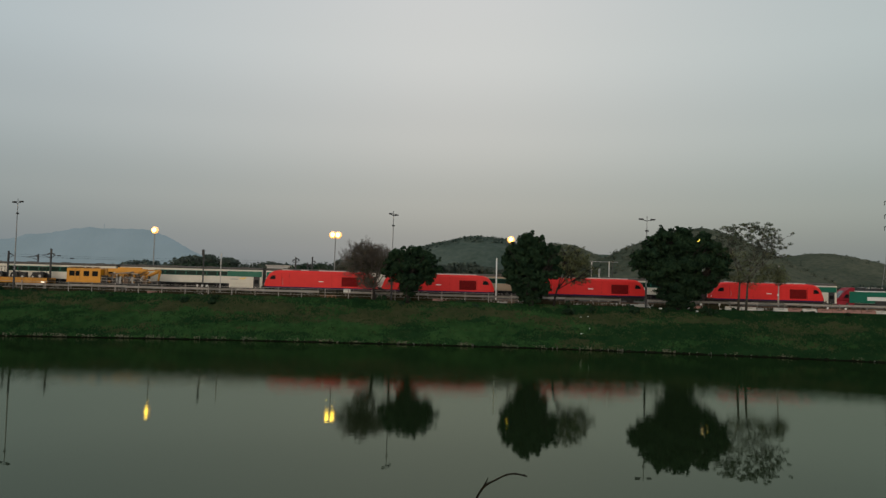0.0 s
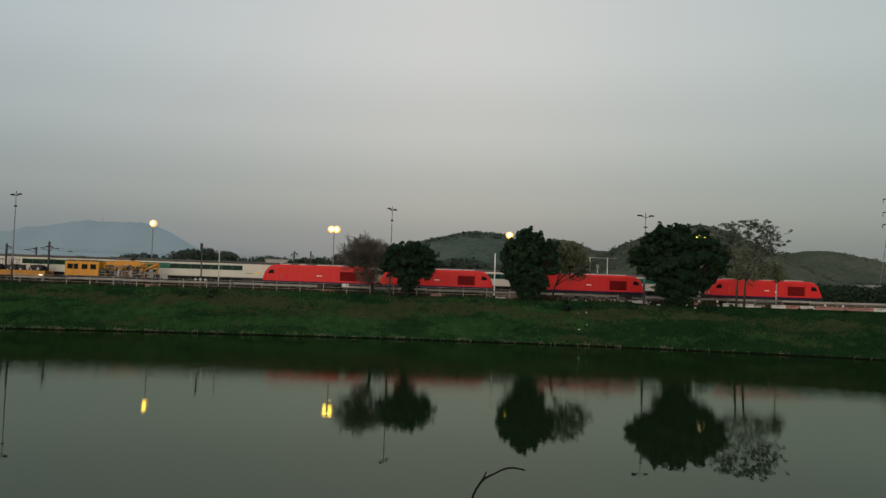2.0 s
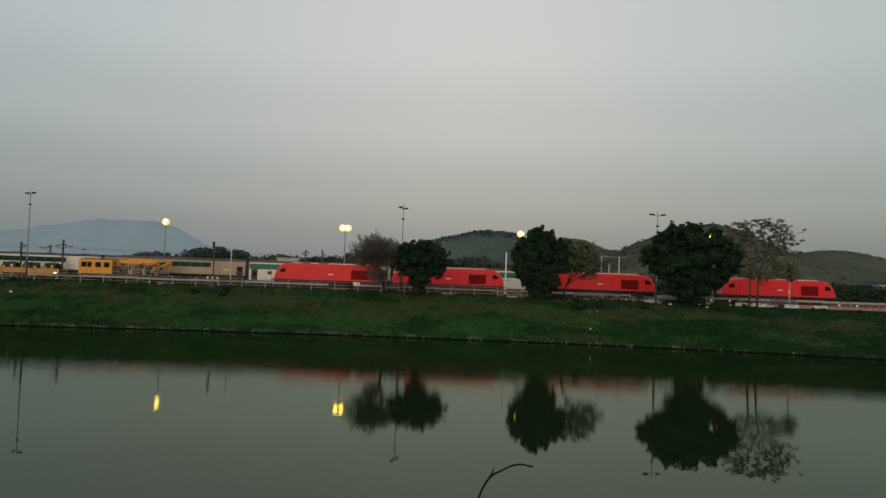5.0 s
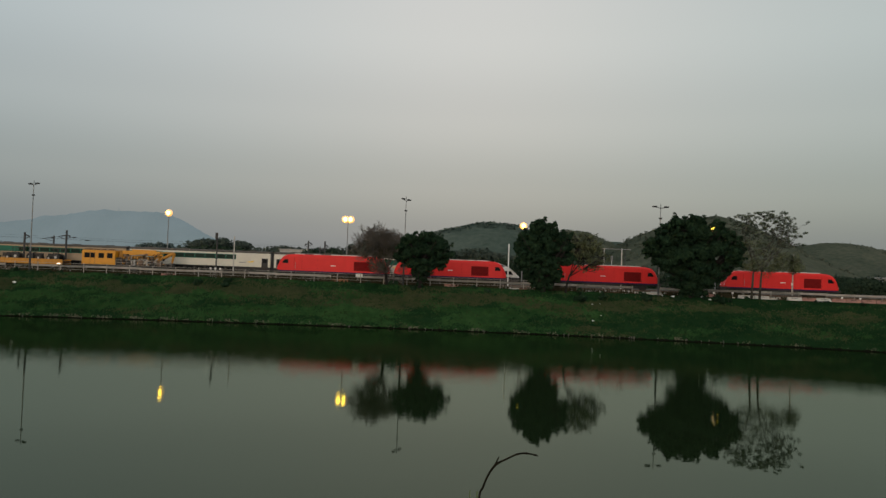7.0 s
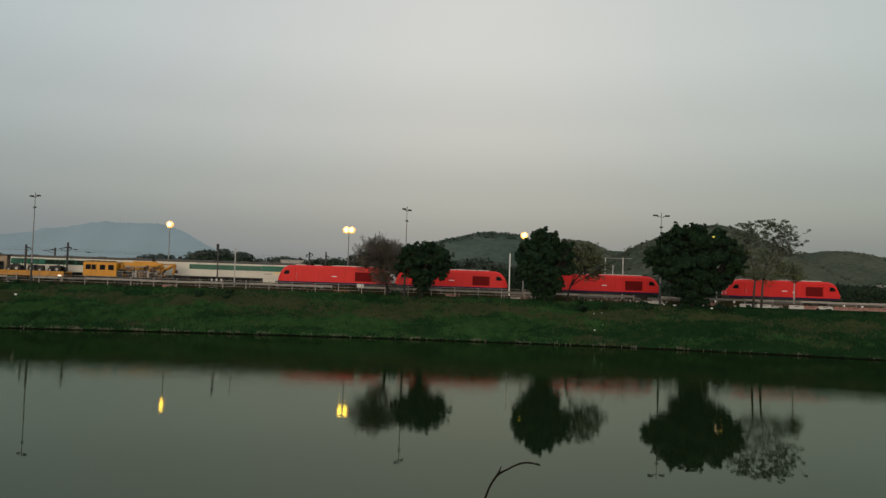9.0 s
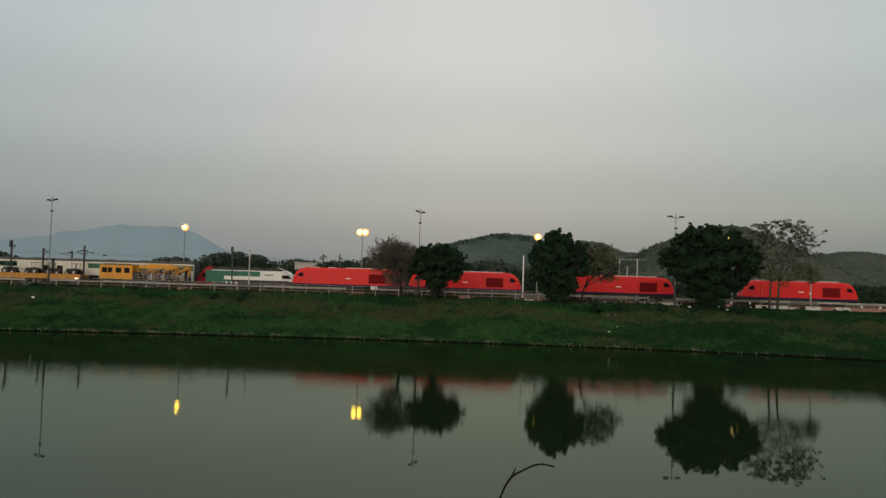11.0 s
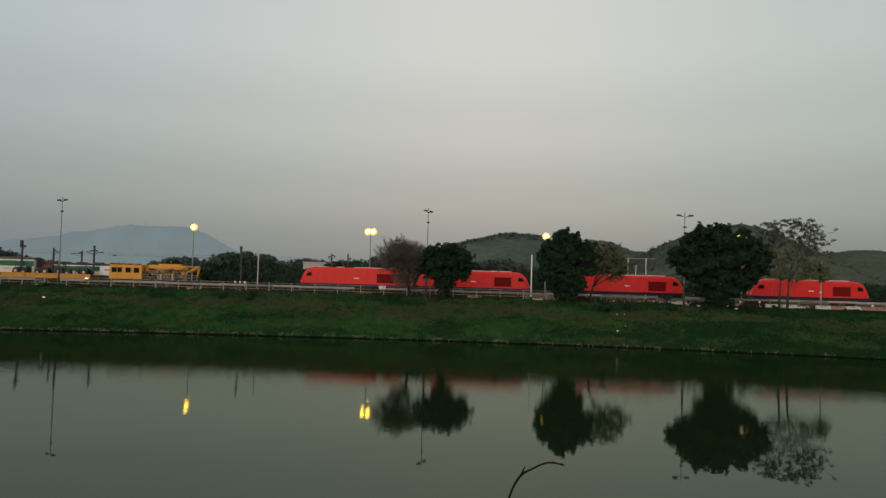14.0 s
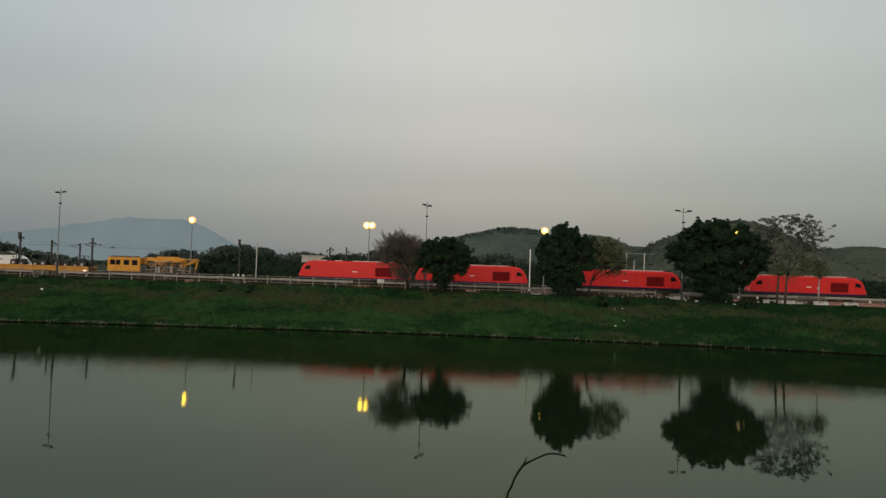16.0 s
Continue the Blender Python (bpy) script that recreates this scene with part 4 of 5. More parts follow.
# ---------------------------------------------------------------- tracks
def track(y, slope, x0, x1, label):
    c = tagged(new("railway_track"), label, "railway track", kind="structure")
    d = Vector((1, slope, 0)).normalized()
    nrm = Vector((-d.y, d.x, 0))
    for s in (-0.75, 0.75):
        bm = bmesh.new()
        p0, p1 = Vector((x0, y + slope * x0, 0)) + nrm * s, Vector((x1, y + slope * x1, 0)) + nrm * s
        for w, za, zb in ((0.07, RAIL - 0.15, RAIL - 0.12), (0.012, RAIL - 0.13, RAIL - 0.03), (0.035, RAIL - 0.045, RAIL)):
            vs = [bm.verts.new((p.x + nrm.x * w * k, p.y + nrm.y * w * k, z)) for p in (p0, p1) for k in (-1, 1) for z in (za, zb)]
            for f in ((0, 1, 3, 2), (4, 6, 7, 5), (0, 4, 5, 1), (2, 3, 7, 6), (1, 5, 7, 3), (0, 2, 6, 4)):
                bm.faces.new([vs[i] for i in f])
        part("rail", bm, RAIL_RUST, c)
    bm = bmesh.new()
    k = x0
    while k < x1:
        yy = y + slope * k
        box(bm, k - 0.12, k + 0.12, yy - 1.25, yy + 1.25, YARD - 0.02, RAIL - 0.15)
        k += 0.65
    tagged(part("sleepers", bm, PALE, c), kind="stuff")
    return c


track(LOCO_Y, 0.0, -110, 100, "rusty siding under the parked locomotives")
track(134.1, TRACK_SLOPE, -150, 140, "main line on which the passenger train runs")


# ---------------------------------------------------------------- yard lamps, masts and posts
def yard_lamp(heads, label, sunk=0.0):
    c = thing("yard_lamp", label, "street lamp", "lit yard lamps")
    part("pole", tube(bmesh.new(), ((0, 0, -0.4 - sunk), (0, 0, 10.6)), (0.13, 0.07), 8), STEEL, c)
    if len(heads) > 1:
        part("crossarm", tube(bmesh.new(), ((heads[0], 0, 10.5), (heads[-1], 0, 10.5)), 0.05, 6), STEEL, c)
    for x in heads:
        h = part("lamp_head", box(bmesh.new(), x - 0.3, x + 0.3, -0.3, 0.3, 11.36, 11.48, 0.05), STEEL_DARK, c)
        # Amber shell added as the glare halo; shell and lens are oversized for it.
        part("halo", globe(bmesh.new(), x, 0, 10.98, 0.70, 0.42, 0.66), LAMP_HALO, h, "amber glowing shell for the glare halo", True)
        part("lens", globe(bmesh.new(), x, 0, 10.98, 0.46, 0.6, 0.5), LAMP_GLOW, h, "bright glowing lens", True)
    return c


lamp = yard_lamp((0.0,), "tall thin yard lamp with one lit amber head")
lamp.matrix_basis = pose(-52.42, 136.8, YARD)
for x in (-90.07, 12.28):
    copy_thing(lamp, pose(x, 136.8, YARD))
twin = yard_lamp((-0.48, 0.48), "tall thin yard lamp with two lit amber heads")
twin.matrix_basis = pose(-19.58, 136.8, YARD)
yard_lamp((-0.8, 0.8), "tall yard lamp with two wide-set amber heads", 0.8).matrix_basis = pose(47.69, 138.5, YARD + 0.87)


def floodlight_mast():
    c = thing("floodlight_mast", "slim grey floodlight mast with a twin-arm head, unlit", "lamp post", "unlit masts on the bank")
    part("pole", tube(bmesh.new(), ((0, 0, -0.1), (0, 0, 12.2)), (0.11, 0.045), 8), STEEL, c)
    part("arm", tube(bmesh.new(), ((-0.95, 0, 12.28), (0, 0, 12.1), (0.95, 0, 12.28)), 0.045, 6), STEEL_DARK, c)
    for s in (-1, 1):
        part("lamp_head", box(bmesh.new(), s * 0.88 - 0.32, s * 0.88 + 0.32, -0.18, 0.18, 12.22, 12.42, 0.05), STEEL_DARK, c)
    part("finial", tube(bmesh.new(), ((0, 0, 12.1), (0, 0, 12.75)), 0.04, 6), STEEL_DARK, c)
    part("junction_box", box(bmesh.new(), -0.2, 0.24, -0.12, 0.12, 10.62, 10.82, 0.03), STEEL_DARK, c)
    part("sleeve", tube(bmesh.new(), ((0, 0, -0.1), (0, 0, 3.0)), 0.14, 8), STEEL_DARK, c)
    return c


mast = floodlight_mast()
mast.matrix_basis = pose(-58.55, 103.3, YARD, 0, 0, -32)
for x, y, turn in ((-7.15, 107.0, 66), (28.15, 104.2, 12)):
    copy_thing(mast, pose(x, y, YARD, 0, 0, turn))


def catenary_post(x, y, top, material, arms, label, wide=0.26):
    c = thing("catenary_post", label, "railway post", "catenary posts")
    part("column", box(bmesh.new(), -wide / 2, wide / 2, -wide / 2, wide / 2, -0.05, top, 0.02), material, c)
    for side, z, reach in arms:
        bm = tube(bmesh.new(), ((0, 0, z + 0.55), (side * reach, 0, z + 0.1)), 0.05, 6)
        tube(bm, ((0, 0, z - 0.35), (side * reach * 0.85, 0, z + 0.15)), 0.05, 6)
        part("bracket_arm", bm, STEEL_DARK, c)
        part("insulator", tube(bmesh.new(), ((side * 0.2, 0, z + 0.44), (side * 0.65, 0, z + 0.3)), 0.11, 8), STEEL_DARK, c)
    part("base", box(bmesh.new(), -0.35, 0.35, -0.35, 0.35, -0.05, 0.25, 0.03), PALE, c)
    c.matrix_basis = pose(x, y, YARD)
    return c


catenary_post(-80.72, 130.3, 7.5, STEEL_DARK, ((1, 6.2, 0.7),), "dark steel railway post")
catenary_post(-74.98, 130.3, 6.3, STEEL_DARK, ((1, 5.4, 1.0),), "grey steel catenary post with bracket")
catenary_post(-67.64, 130.3, 6.9, STEEL_DARK, ((-1, 5.6, 1.6), (1, 5.6, 0.8)), "grey steel catenary post with two brackets")
catenary_post(-80.4, 150.0, 6.4, STEEL_DARK, ((-1, 5.6, 2.4),), "far catenary post with long bracket")
catenary_post(-29.2, 150.0, 7.2, STEEL_DARK, ((-1, 6.2, 0.8), (1, 6.4, 0.8)), "grey catenary post behind the red locomotive")
catenary_post(-25.9, 150.0, 7.3, STEEL_DARK, ((-1, 5.4, 0.9), (1, 6.0, 0.7)), "grey catenary post behind the red locomotive")
catenary_post(-27.2, 152.0, 6.2, STEEL_DARK, ((1, 5.3, 0.7),), "short grey catenary post behind the red locomotive", 0.2)
catenary_post(-41.28, 130.3, 7.4, STEEL_DARK, (), "dark steel signal post in the yard", 0.2)
catenary_post(-37.0, 126.0, 6.8, PALE, (), "whitish concrete post in the yard", 0.16)
catenary_post(8.74, 122.0, 7.05, WHITE, (), "whitish concrete post beside the locomotives", 0.2)
catenary_post(50.15, 112.5, 6.7, FENCE, (), "weathered post by the barrier", 0.15)


def signal_box(x, y, z, w, h, label):
    ob = solid("signal_head", box(bmesh.new(), -w / 2, w / 2, -0.15, 0.15, -h / 2, h / 2, 0.05), BLACK, label, "signal")
    ob.matrix_basis = pose(x, y - 0.32, z)


signal_box(-41.28, 130.3, 12.3, 0.42, 1.1, "black railway signal head on a post")
signal_box(-80.72, 130.3, 12.3, 0.4, 1.2, "black railway signal head on a dark post")

def gantry():
    c = thing("catenary_gantry", "pale portal gantry over the tracks", "gantry")
    for x in (28.05, 31.35):
        part("column", box(bmesh.new(), x - 0.09, x + 0.09, -0.12, 0.12, -0.05, 7.7, 0.02), WORN_WHITE, c)
    part("column", box(bmesh.new(), 31.9, 32.0, -0.1, 0.1, -0.05, 7.5), STEEL_DARK, c)
    part("beam", box(bmesh.new(), 27.5, 33.0, -0.1, 0.1, 7.52, 7.64, 0.02), STEEL, c)
    part("strut", box(bmesh.new(), 29.4, 29.58, -0.12, 0.12, -0.05, 6.3, 0.02), PALE, c)
    part("cable_box", box(bmesh.new(), 29.3, 29.7, -0.16, 0.16, 5.4, 6.3, 0.03), STEEL, c)
    c.matrix_basis = pose(0, 142.0, YARD)


gantry()


def cable(pts, insulators=(), r=0.010):
    c = thing("overhead_wire", "thin dark overhead contact wire", "wire", "overhead wires")
    part("wire", tube(bmesh.new(), pts, r, 4), BLACK, c)
    for x in insulators:
        (xa, ya, za), (xb, yb, zb) = next((a, b) for a, b in zip(pts, pts[1:]) if a[0] <= x <= b[0])
        u = (x - xa) / (xb - xa)
        y, z = ya + (yb - ya) * u, za + (zb - za) * u
        part("insulator", tube(bmesh.new(), ((x - 0.4, y, z), (x - 0.3, y, z), (x + 0.3, y, z), (x + 0.4, y, z)), (0.03, 0.1, 0.1, 0.03), 8), BLACK, c, "dark ribbed insulator")


for y0, z, rods in ((138.2, 11.0, (-67.2,)), (138.2, 11.4, (-69.6,)), (150.0, 11.3, ())):
    cable([(x, y0 + 0.02 * x * (y0 < 145), z - (0.25 if k % 2 else 0.0)) for k, x in enumerate(range(-120, 121, 20))], rods)


# ---------------------------------------------------------------- fence, guard rail and barriers on the bank
def fence():
    c = tagged(new("fence"), "weathered steel post fence along the bank top", "fence", kind="structure")
    post = mesh_of("post", box(bmesh.new(), -0.05, 0.05, -0.05, 0.05, -0.1, 1.5, 0.01), FENCE)
    for k in range(30):
        x = -87.1 + 3.35 * k
        ob = new("post", post)
        ob.parent = c
        ob.location = (x, 108.5, YARD)
    for z in (0.55, 0.95, 1.42):
        part("wire", tube(bmesh.new(), ((-90, 108.5, YARD + z), (11, 108.5, YARD + z)), 0.02, 4), FENCE, c)
    return c


fence()


def guard_rail():
    c = tagged(new("guard_rail"), "pale corrugated steel guard rail on short posts", "guard rail", kind="structure")
    seg = ((0.0, 0.0), (0.05, 0.04), (0.05, 0.10), (0.0, 0.15), (0.05, 0.20), (0.05, 0.26), (0.0, 0.30))
    rng = random.Random(31)
    for k in range(43):
        x0, lift, out = -94 + 4.0 * k, rng.uniform(-0.04, 0.04), rng.uniform(-0.03, 0.03)
        if k in (7, 19, 30):
            continue
        bm = bmesh.new()
        rows = [[bm.verts.new((x, 110 + dy + out - y, YARD + 0.85 + lift + z)) for y, z in seg] for dy in (0.0, 0.02) for x in (x0 - 0.1, x0 + 4.08)]
        for i in range(6):
            bm.faces.new((rows[0][i], rows[1][i], rows[1][i + 1], rows[0][i + 1]))
            bm.faces.new((rows[2][i], rows[2][i + 1], rows[3][i + 1], rows[3][i]))
        for i in (0, 6):
            bm.faces.new((rows[0][i], rows[2][i], rows[3][i], rows[1][i]))
        part("rail", bm, (FENCE, FENCE, RAIL_GREY)[rng.randrange(3)], c)
    post = mesh_of("post", box(bmesh.new(), -0.07, 0.07, 0.03, 0.15, -0.1, 1.2), RAIL_GREY)
    for k in range(44):
        ob = new("post", post)
        ob.parent = c
        ob.location = (-94 + 4.0 * k, 110, YARD)
    return c


guard_rail()


def yard_kerb():
    """The low concrete trough wall in front of the sidings."""
    c = solid("kerb", box(bmesh.new(), -100, 90, 118.0, 118.4, YARD - 0.05, YARD + 0.3, 0.03), STONE, "low grey concrete trough wall beside the siding", "kerb", kind="structure")
    return c


yard_kerb()


def barrier(width, material, label):
    c = thing("traffic_barrier", label, "barrier", "barriers on the bank top")
    prof = ((-0.25, 0.0), (0.25, 0.0), (0.23, 0.14), (0.12, 0.26), (0.09, 0.5), (-0.09, 0.5), (-0.12, 0.26), (-0.23, 0.14))
    bm = bmesh.new()
    a = [bm.verts.new((-width / 2, y, z)) for y, z in prof]
    b = [bm.verts.new((width / 2, y, z)) for y, z in prof]
    for k in range(8):
        bm.faces.new((a[k], a[(k + 1) % 8], b[(k + 1) % 8], b[k]))
    bm.faces.new(a[::-1])
    bm.faces.new(b)
    part("shell", bm, material, c)
    part("slot", box(bmesh.new(), -width * 0.2, width * 0.2, -0.14, -0.08, 0.32, 0.38, 0.01), DARK, c)
    return c


red_one = barrier(2.0, BARRIER_RED, "faded red plastic road barrier")
white_one = barrier(2.0, WORN_WHITE, "white plastic road barrier")
first = {}
for x, kind in ((36.5, "r"), (42.0, "w"), (44.4, "w"), (49.0, "w"), (51.05, "r"), (53.1, "w"), (55.3, "r"), (57.4, "r"), (59.5, "r"), (61.6, "r"), (63.7, "w"), (65.8, "r")):
    src = red_one if kind == "r" else white_one
    m = pose(x, 109.4 - 0.01 * (x - 31), YARD - 0.02, 0, 0, -1)
    if kind not in first:
        src.matrix_basis = m
        first[kind] = src
    else:
        copy_thing(src, m)
for x, kind in ((-41.4, "r"), (-0.3, "r")):
    copy_thing(first[kind], pose(x, 108.9, YARD - 0.02, 0, 0, 4))

ob = solid("orange_board", box(bmesh.new(), -1.15, 1.15, -0.04, 0.04, 0.0, 0.5, 0.02), ORANGE, "orange warning board leaning by the fence", "board")
ob.matrix_basis = pose(-16.4, 108.9, YARD + 0.1, -8)
ob = solid("sign_plate", box(bmesh.new(), -0.5, 0.5, -0.02, 0.02, 0.0, 0.5, 0.01), WHITE, "blank white sign plate on the guard rail", "sign")
ob.matrix_basis = pose(-13.8, 109.9, YARD + 1.0)


# ---------------------------------------------------------------- trees on the bank
def tree(name, label, x, y, lumps, count, size, trunk, seed, leaf=LEAF, lean=(0, 0), branch=4, sight_gaps=(), up=1.3):
    """A tapered trunk, limbs towards the clumps, and a crown of leaves. lumps: centre x, z and radius of the main
    masses. Openings are cut to fit the camera's view of the lamps and their reflections.
    """
    rng = np.random.default_rng(seed)
    c = thing(name, label, "tree", "trees on the bank")
    k = (y + up) / y
    x, y = x * k, y + up
    lumps = [(lx * k, 8.05 + (lz - 8.05) * k, lr) for lx, lz, lr in lumps]
    sight_gaps = [(gx * k, 8.05 + (gz - 8.05) * k, gr, sx, sz) for gx, gz, gr, sx, sz in sight_gaps]
    zb = bank_height(y - edge(x), x) - 0.15
    bm = bmesh.new()
    fork = Vector((x + lean[0], y + lean[1], zb + trunk[1]))
    tube(bm, ((x - 0.05, y, zb), (x + lean[0] * 0.3, y, zb + trunk[1] * 0.5), fork), (trunk[0] * 1.25, trunk[0], trunk[0] * 0.85), 9)
    cs, rs = [], []
    for lx, lz, lr in lumps:
        tip = Vector((lx, y + rng.uniform(-1, 1), lz))
        mid = (fork + tip) / 2 + Vector(rng.normal(0, 0.3, 3))
        tube(bm, (fork - Vector((0, 0, 0.3)), mid, tip), (trunk[0] * 0.55, trunk[0] * 0.32, 0.04), 6)
        for _ in range(branch):
            e = tip + Vector(rng.normal(0, lr * 0.45, 3))
            tube(bm, (mid, (mid + e) / 2 + Vector(rng.normal(0, 0.15, 3)), e), (trunk[0] * 0.25, 0.06, 0.025), 5)
        k = max(10, int(19 * lr))
        for _ in range(k):
            d = rng.normal(size=3)
            d /= np.linalg.norm(d)
            q = lr * rng.uniform(0.45, 1.0)
            cs.append((lx + d[0] * q, y + d[1] * q * 0.9, lz + d[2] * q * 0.9))
            rs.append(lr * rng.uniform(0.15, 0.40))
    for lx, lz, lr in lumps:
        for _ in range(int(8 * lr)):
            d = rng.normal(size=3)
            d /= np.linalg.norm(d)
            q = lr * rng.uniform(1.05, 1.45)
            e = Vector((lx + d[0] * q, y + d[1] * q * 0.9, lz + d[2] * q * 0.9))
            o = Vector((lx, y, lz))
            tube(bm, (o, e), (0.05, 0.02), 4)
            for u in (0.72, 0.86, 1.0):
                cs.append((o + (e - o) * u + Vector(rng.normal(0, 0.08, 3)))[:])
                rs.append(rng.uniform(0.3, 0.42) * (1.5 - u))
    part("trunk", bm, BARK, c, smooth=True)
    v, f, nv = leaves(rng, cs, rs, count, size, 0.8)
    v = np.array(v).reshape(-1, 4, 3)
    mid = v.mean(1)
    keep = np.ones(len(v), bool)
    for gx, gz, gr, sx, sz in sight_gaps:
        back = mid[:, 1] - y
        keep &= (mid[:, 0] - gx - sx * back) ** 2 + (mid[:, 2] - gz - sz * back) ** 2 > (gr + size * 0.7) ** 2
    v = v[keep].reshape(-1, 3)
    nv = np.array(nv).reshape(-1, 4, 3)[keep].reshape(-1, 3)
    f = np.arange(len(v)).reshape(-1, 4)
    crown = new("crown", from_arrays("crown", v.tolist(), f.tolist(), leaf, nv.tolist()))
    crown.parent = c
    return c


tree("round_tree", "dense dark green round tree on the bank", -4.6, 104.5, ((-6.1, 11.4, 1.7), (-3.9, 11.5, 1.8), (-1.9, 10.4, 1.7), (-4.2, 9.6, 2.2), (-6.5, 9.6, 1.6), (-2.6, 9.0, 1.4), (-4.5, 8.0, 1.3), (-4.9, 7.2, 0.8), (-4.1, 7.0, 0.7)), 38000, 0.15, (0.3, 2.4), 11)
tree("tall_tree", "tall dense dark green tree beside the siding", 12.3, 103.8, ((11.6, 14.0, 1.5), (10.2, 12.2, 1.7), (9.7, 10.3, 1.8), (12.4, 12.2, 2.1), (14.9, 12.6, 1.3), (14.5, 10.6, 1.8), (12.0, 9.4, 2.1), (13.2, 13.9, 1.2), (15.5, 11.6, 1.0), (10.6, 8.4, 1.3), (13.6, 8.3, 1.3), (12.2, 7.4, 1.0), (11.5, 6.8, 0.8), (12.9, 6.7, 0.8), (12.2, 6.1, 0.6), (10.9, 7.3, 0.9), (13.5, 7.3, 0.9), (12.3, 6.3, 0.9), (9.9, 8.9, 0.9)), 76000, 0.15, (0.34, 2.0), 12, sight_gaps=((9.32, 10.677, 0.08, 0.09, 0.178),))
tree("spreading_tree", "very large dense dark green spreading tree", 32.0, 102.0, ((30.4, 14.4, 1.9), (32.6, 14.2, 2.2), (35.6, 14.0, 1.9), (28.0, 12.6, 1.9), (30.8, 11.3, 2.7), (34.4, 11.0, 2.8), (37.1, 11.7, 1.7), (28.9, 10.2, 1.9), (32.2, 8.8, 2.4), (35.2, 9.4, 1.6), (30.4, 7.9, 1.4), (33.4, 7.8, 1.2), (34.3, 8.0, 0.9), (36.3, 9.2, 0.8), (35.3, 8.5, 0.7), (37.2, 10.0, 0.7), (26.6, 11.6, 1.2), (32.2, 6.9, 1.2), (28.4, 14.6, 0.8), (37.8, 12.9, 0.9), (26.0, 12.4, 0.6), (31.2, 6.5, 0.9), (33.2, 6.5, 0.9), (32.1, 5.9, 0.7), (37.7, 10.8, 1.2), (36.5, 9.9, 1.0), (38.4, 12.2, 0.8), (31.4, 16.0, 0.7), (29.4, 15.4, 0.7)), 120000, 0.15, (0.36, 1.8), 13, sight_gaps=((34.55, 14.84, 0.02, 0.3387, 0.0665), (35.70, 14.84, 0.03, 0.35, 0.0665), (35.70, 10.80, 0.60, 0.35, 0.1828)))
tree("slender_tree", "thin half-bare tree with yellowish leaves", 15.6, 105.0, ((17.2, 11.8, 1.5), (18.7, 11.0, 1.5), (17.8, 9.9, 1.4), (19.6, 11.9, 1.2), (16.9, 12.9, 1.0), (20.4, 10.4, 1.1), (18.6, 13.0, 1.0), (19.6, 9.3, 0.9)), 6500, 0.095, (0.13, 2.8), 14, LEAF_LIGHT, (0.5, 0), up=0.3)


def umbrella_tree():
    rng = np.random.default_rng(21)
    c = thing("umbrella_tree", "tall airy tree with sparse leaf clusters at its twig ends", "tree", "trees on the bank")
    bm = bmesh.new()
    tips = []
    for x, w in ((40.8, (0.05, 0, 1)), (41.9, (0.12, 0, 1))):
        zb = bank_height(104.0 - edge(x), x) - 0.15
        tube(bm, ((x, 104, zb), (x + 0.1, 104, zb + 2.0), (x + 0.2, 104, zb + 4.0)), (0.19, 0.16, 0.12), 8)
        for w in (-0.4, 0.1, 0.55, 1.1):
            limb(bm, rng, (x + 0.2, 104, zb + 3.9), (w, rng.uniform(-0.4, 0.4), 1.0), 3.15, 0.075, 4, 0.46, 0.70, tips, 0.08)
    # separate leaf sprays, each at the end of its own twig, along the open dome
    cs, rs, spots = [], [], []
    while len(spots) < 190:
        x = rng.uniform(38.0, 46.9)
        u = (x - 42.2) / 5.0
        z = 17.6 - 1.5 * u * u - (0.5 if x > 46 else 0.0) - abs(rng.normal(0, 1.5))
        if z < 12.8 or (x < 40.5 and z < 14.6) or any(math.hypot(x - q[0], (z - q[1]) * 1.5) < 0.36 for q in spots):
            continue
        spots.append((x, z))
    for x, z in spots:
        e = Vector((x, 104 + rng.normal(0, 1.5), z))
        o = min(tips, key=lambda t: (t - e).length + 3.0 * max(0.0, t.z - e.z))
        tube(bm, (o, (o + e) / 2 + Vector((0, 0, -0.15)), e), (0.034, 0.026, 0.016), 4)
        for _ in range(3):
            cs.append(e + Vector((rng.normal(0, 0.2), rng.normal(0, 0.2), rng.normal(0, 0.07))))
            rs.append(rng.uniform(0.14, 0.27))
    part("trunk", bm, PALE_BARK, c, smooth=True)
    v, f, nv = leaves(rng, cs, rs, 13000, 0.075, 0.6)
    crown = new("crown", from_arrays("crown", v, f, LEAF_DRY, nv))
    crown.parent = c
    # thin yellowish growth low down among the limbs
    cs = [(rng.uniform(38.6, 44.5), 104 + rng.normal(0, 0.8), rng.uniform(8.6, 13.4)) for _ in range(60)] + [(rng.uniform(44.0, 47.4), 104 + rng.normal(0, 0.8), rng.uniform(9.4, 11.8)) for _ in range(40)]
    v, f, nv = leaves(rng, cs, [0.65] * len(cs), 9000, 0.08, 0.8)
    low = new("low_foliage", from_arrays("low_foliage", v, f, LEAF_LIGHT, nv))
    low.parent = c


umbrella_tree()


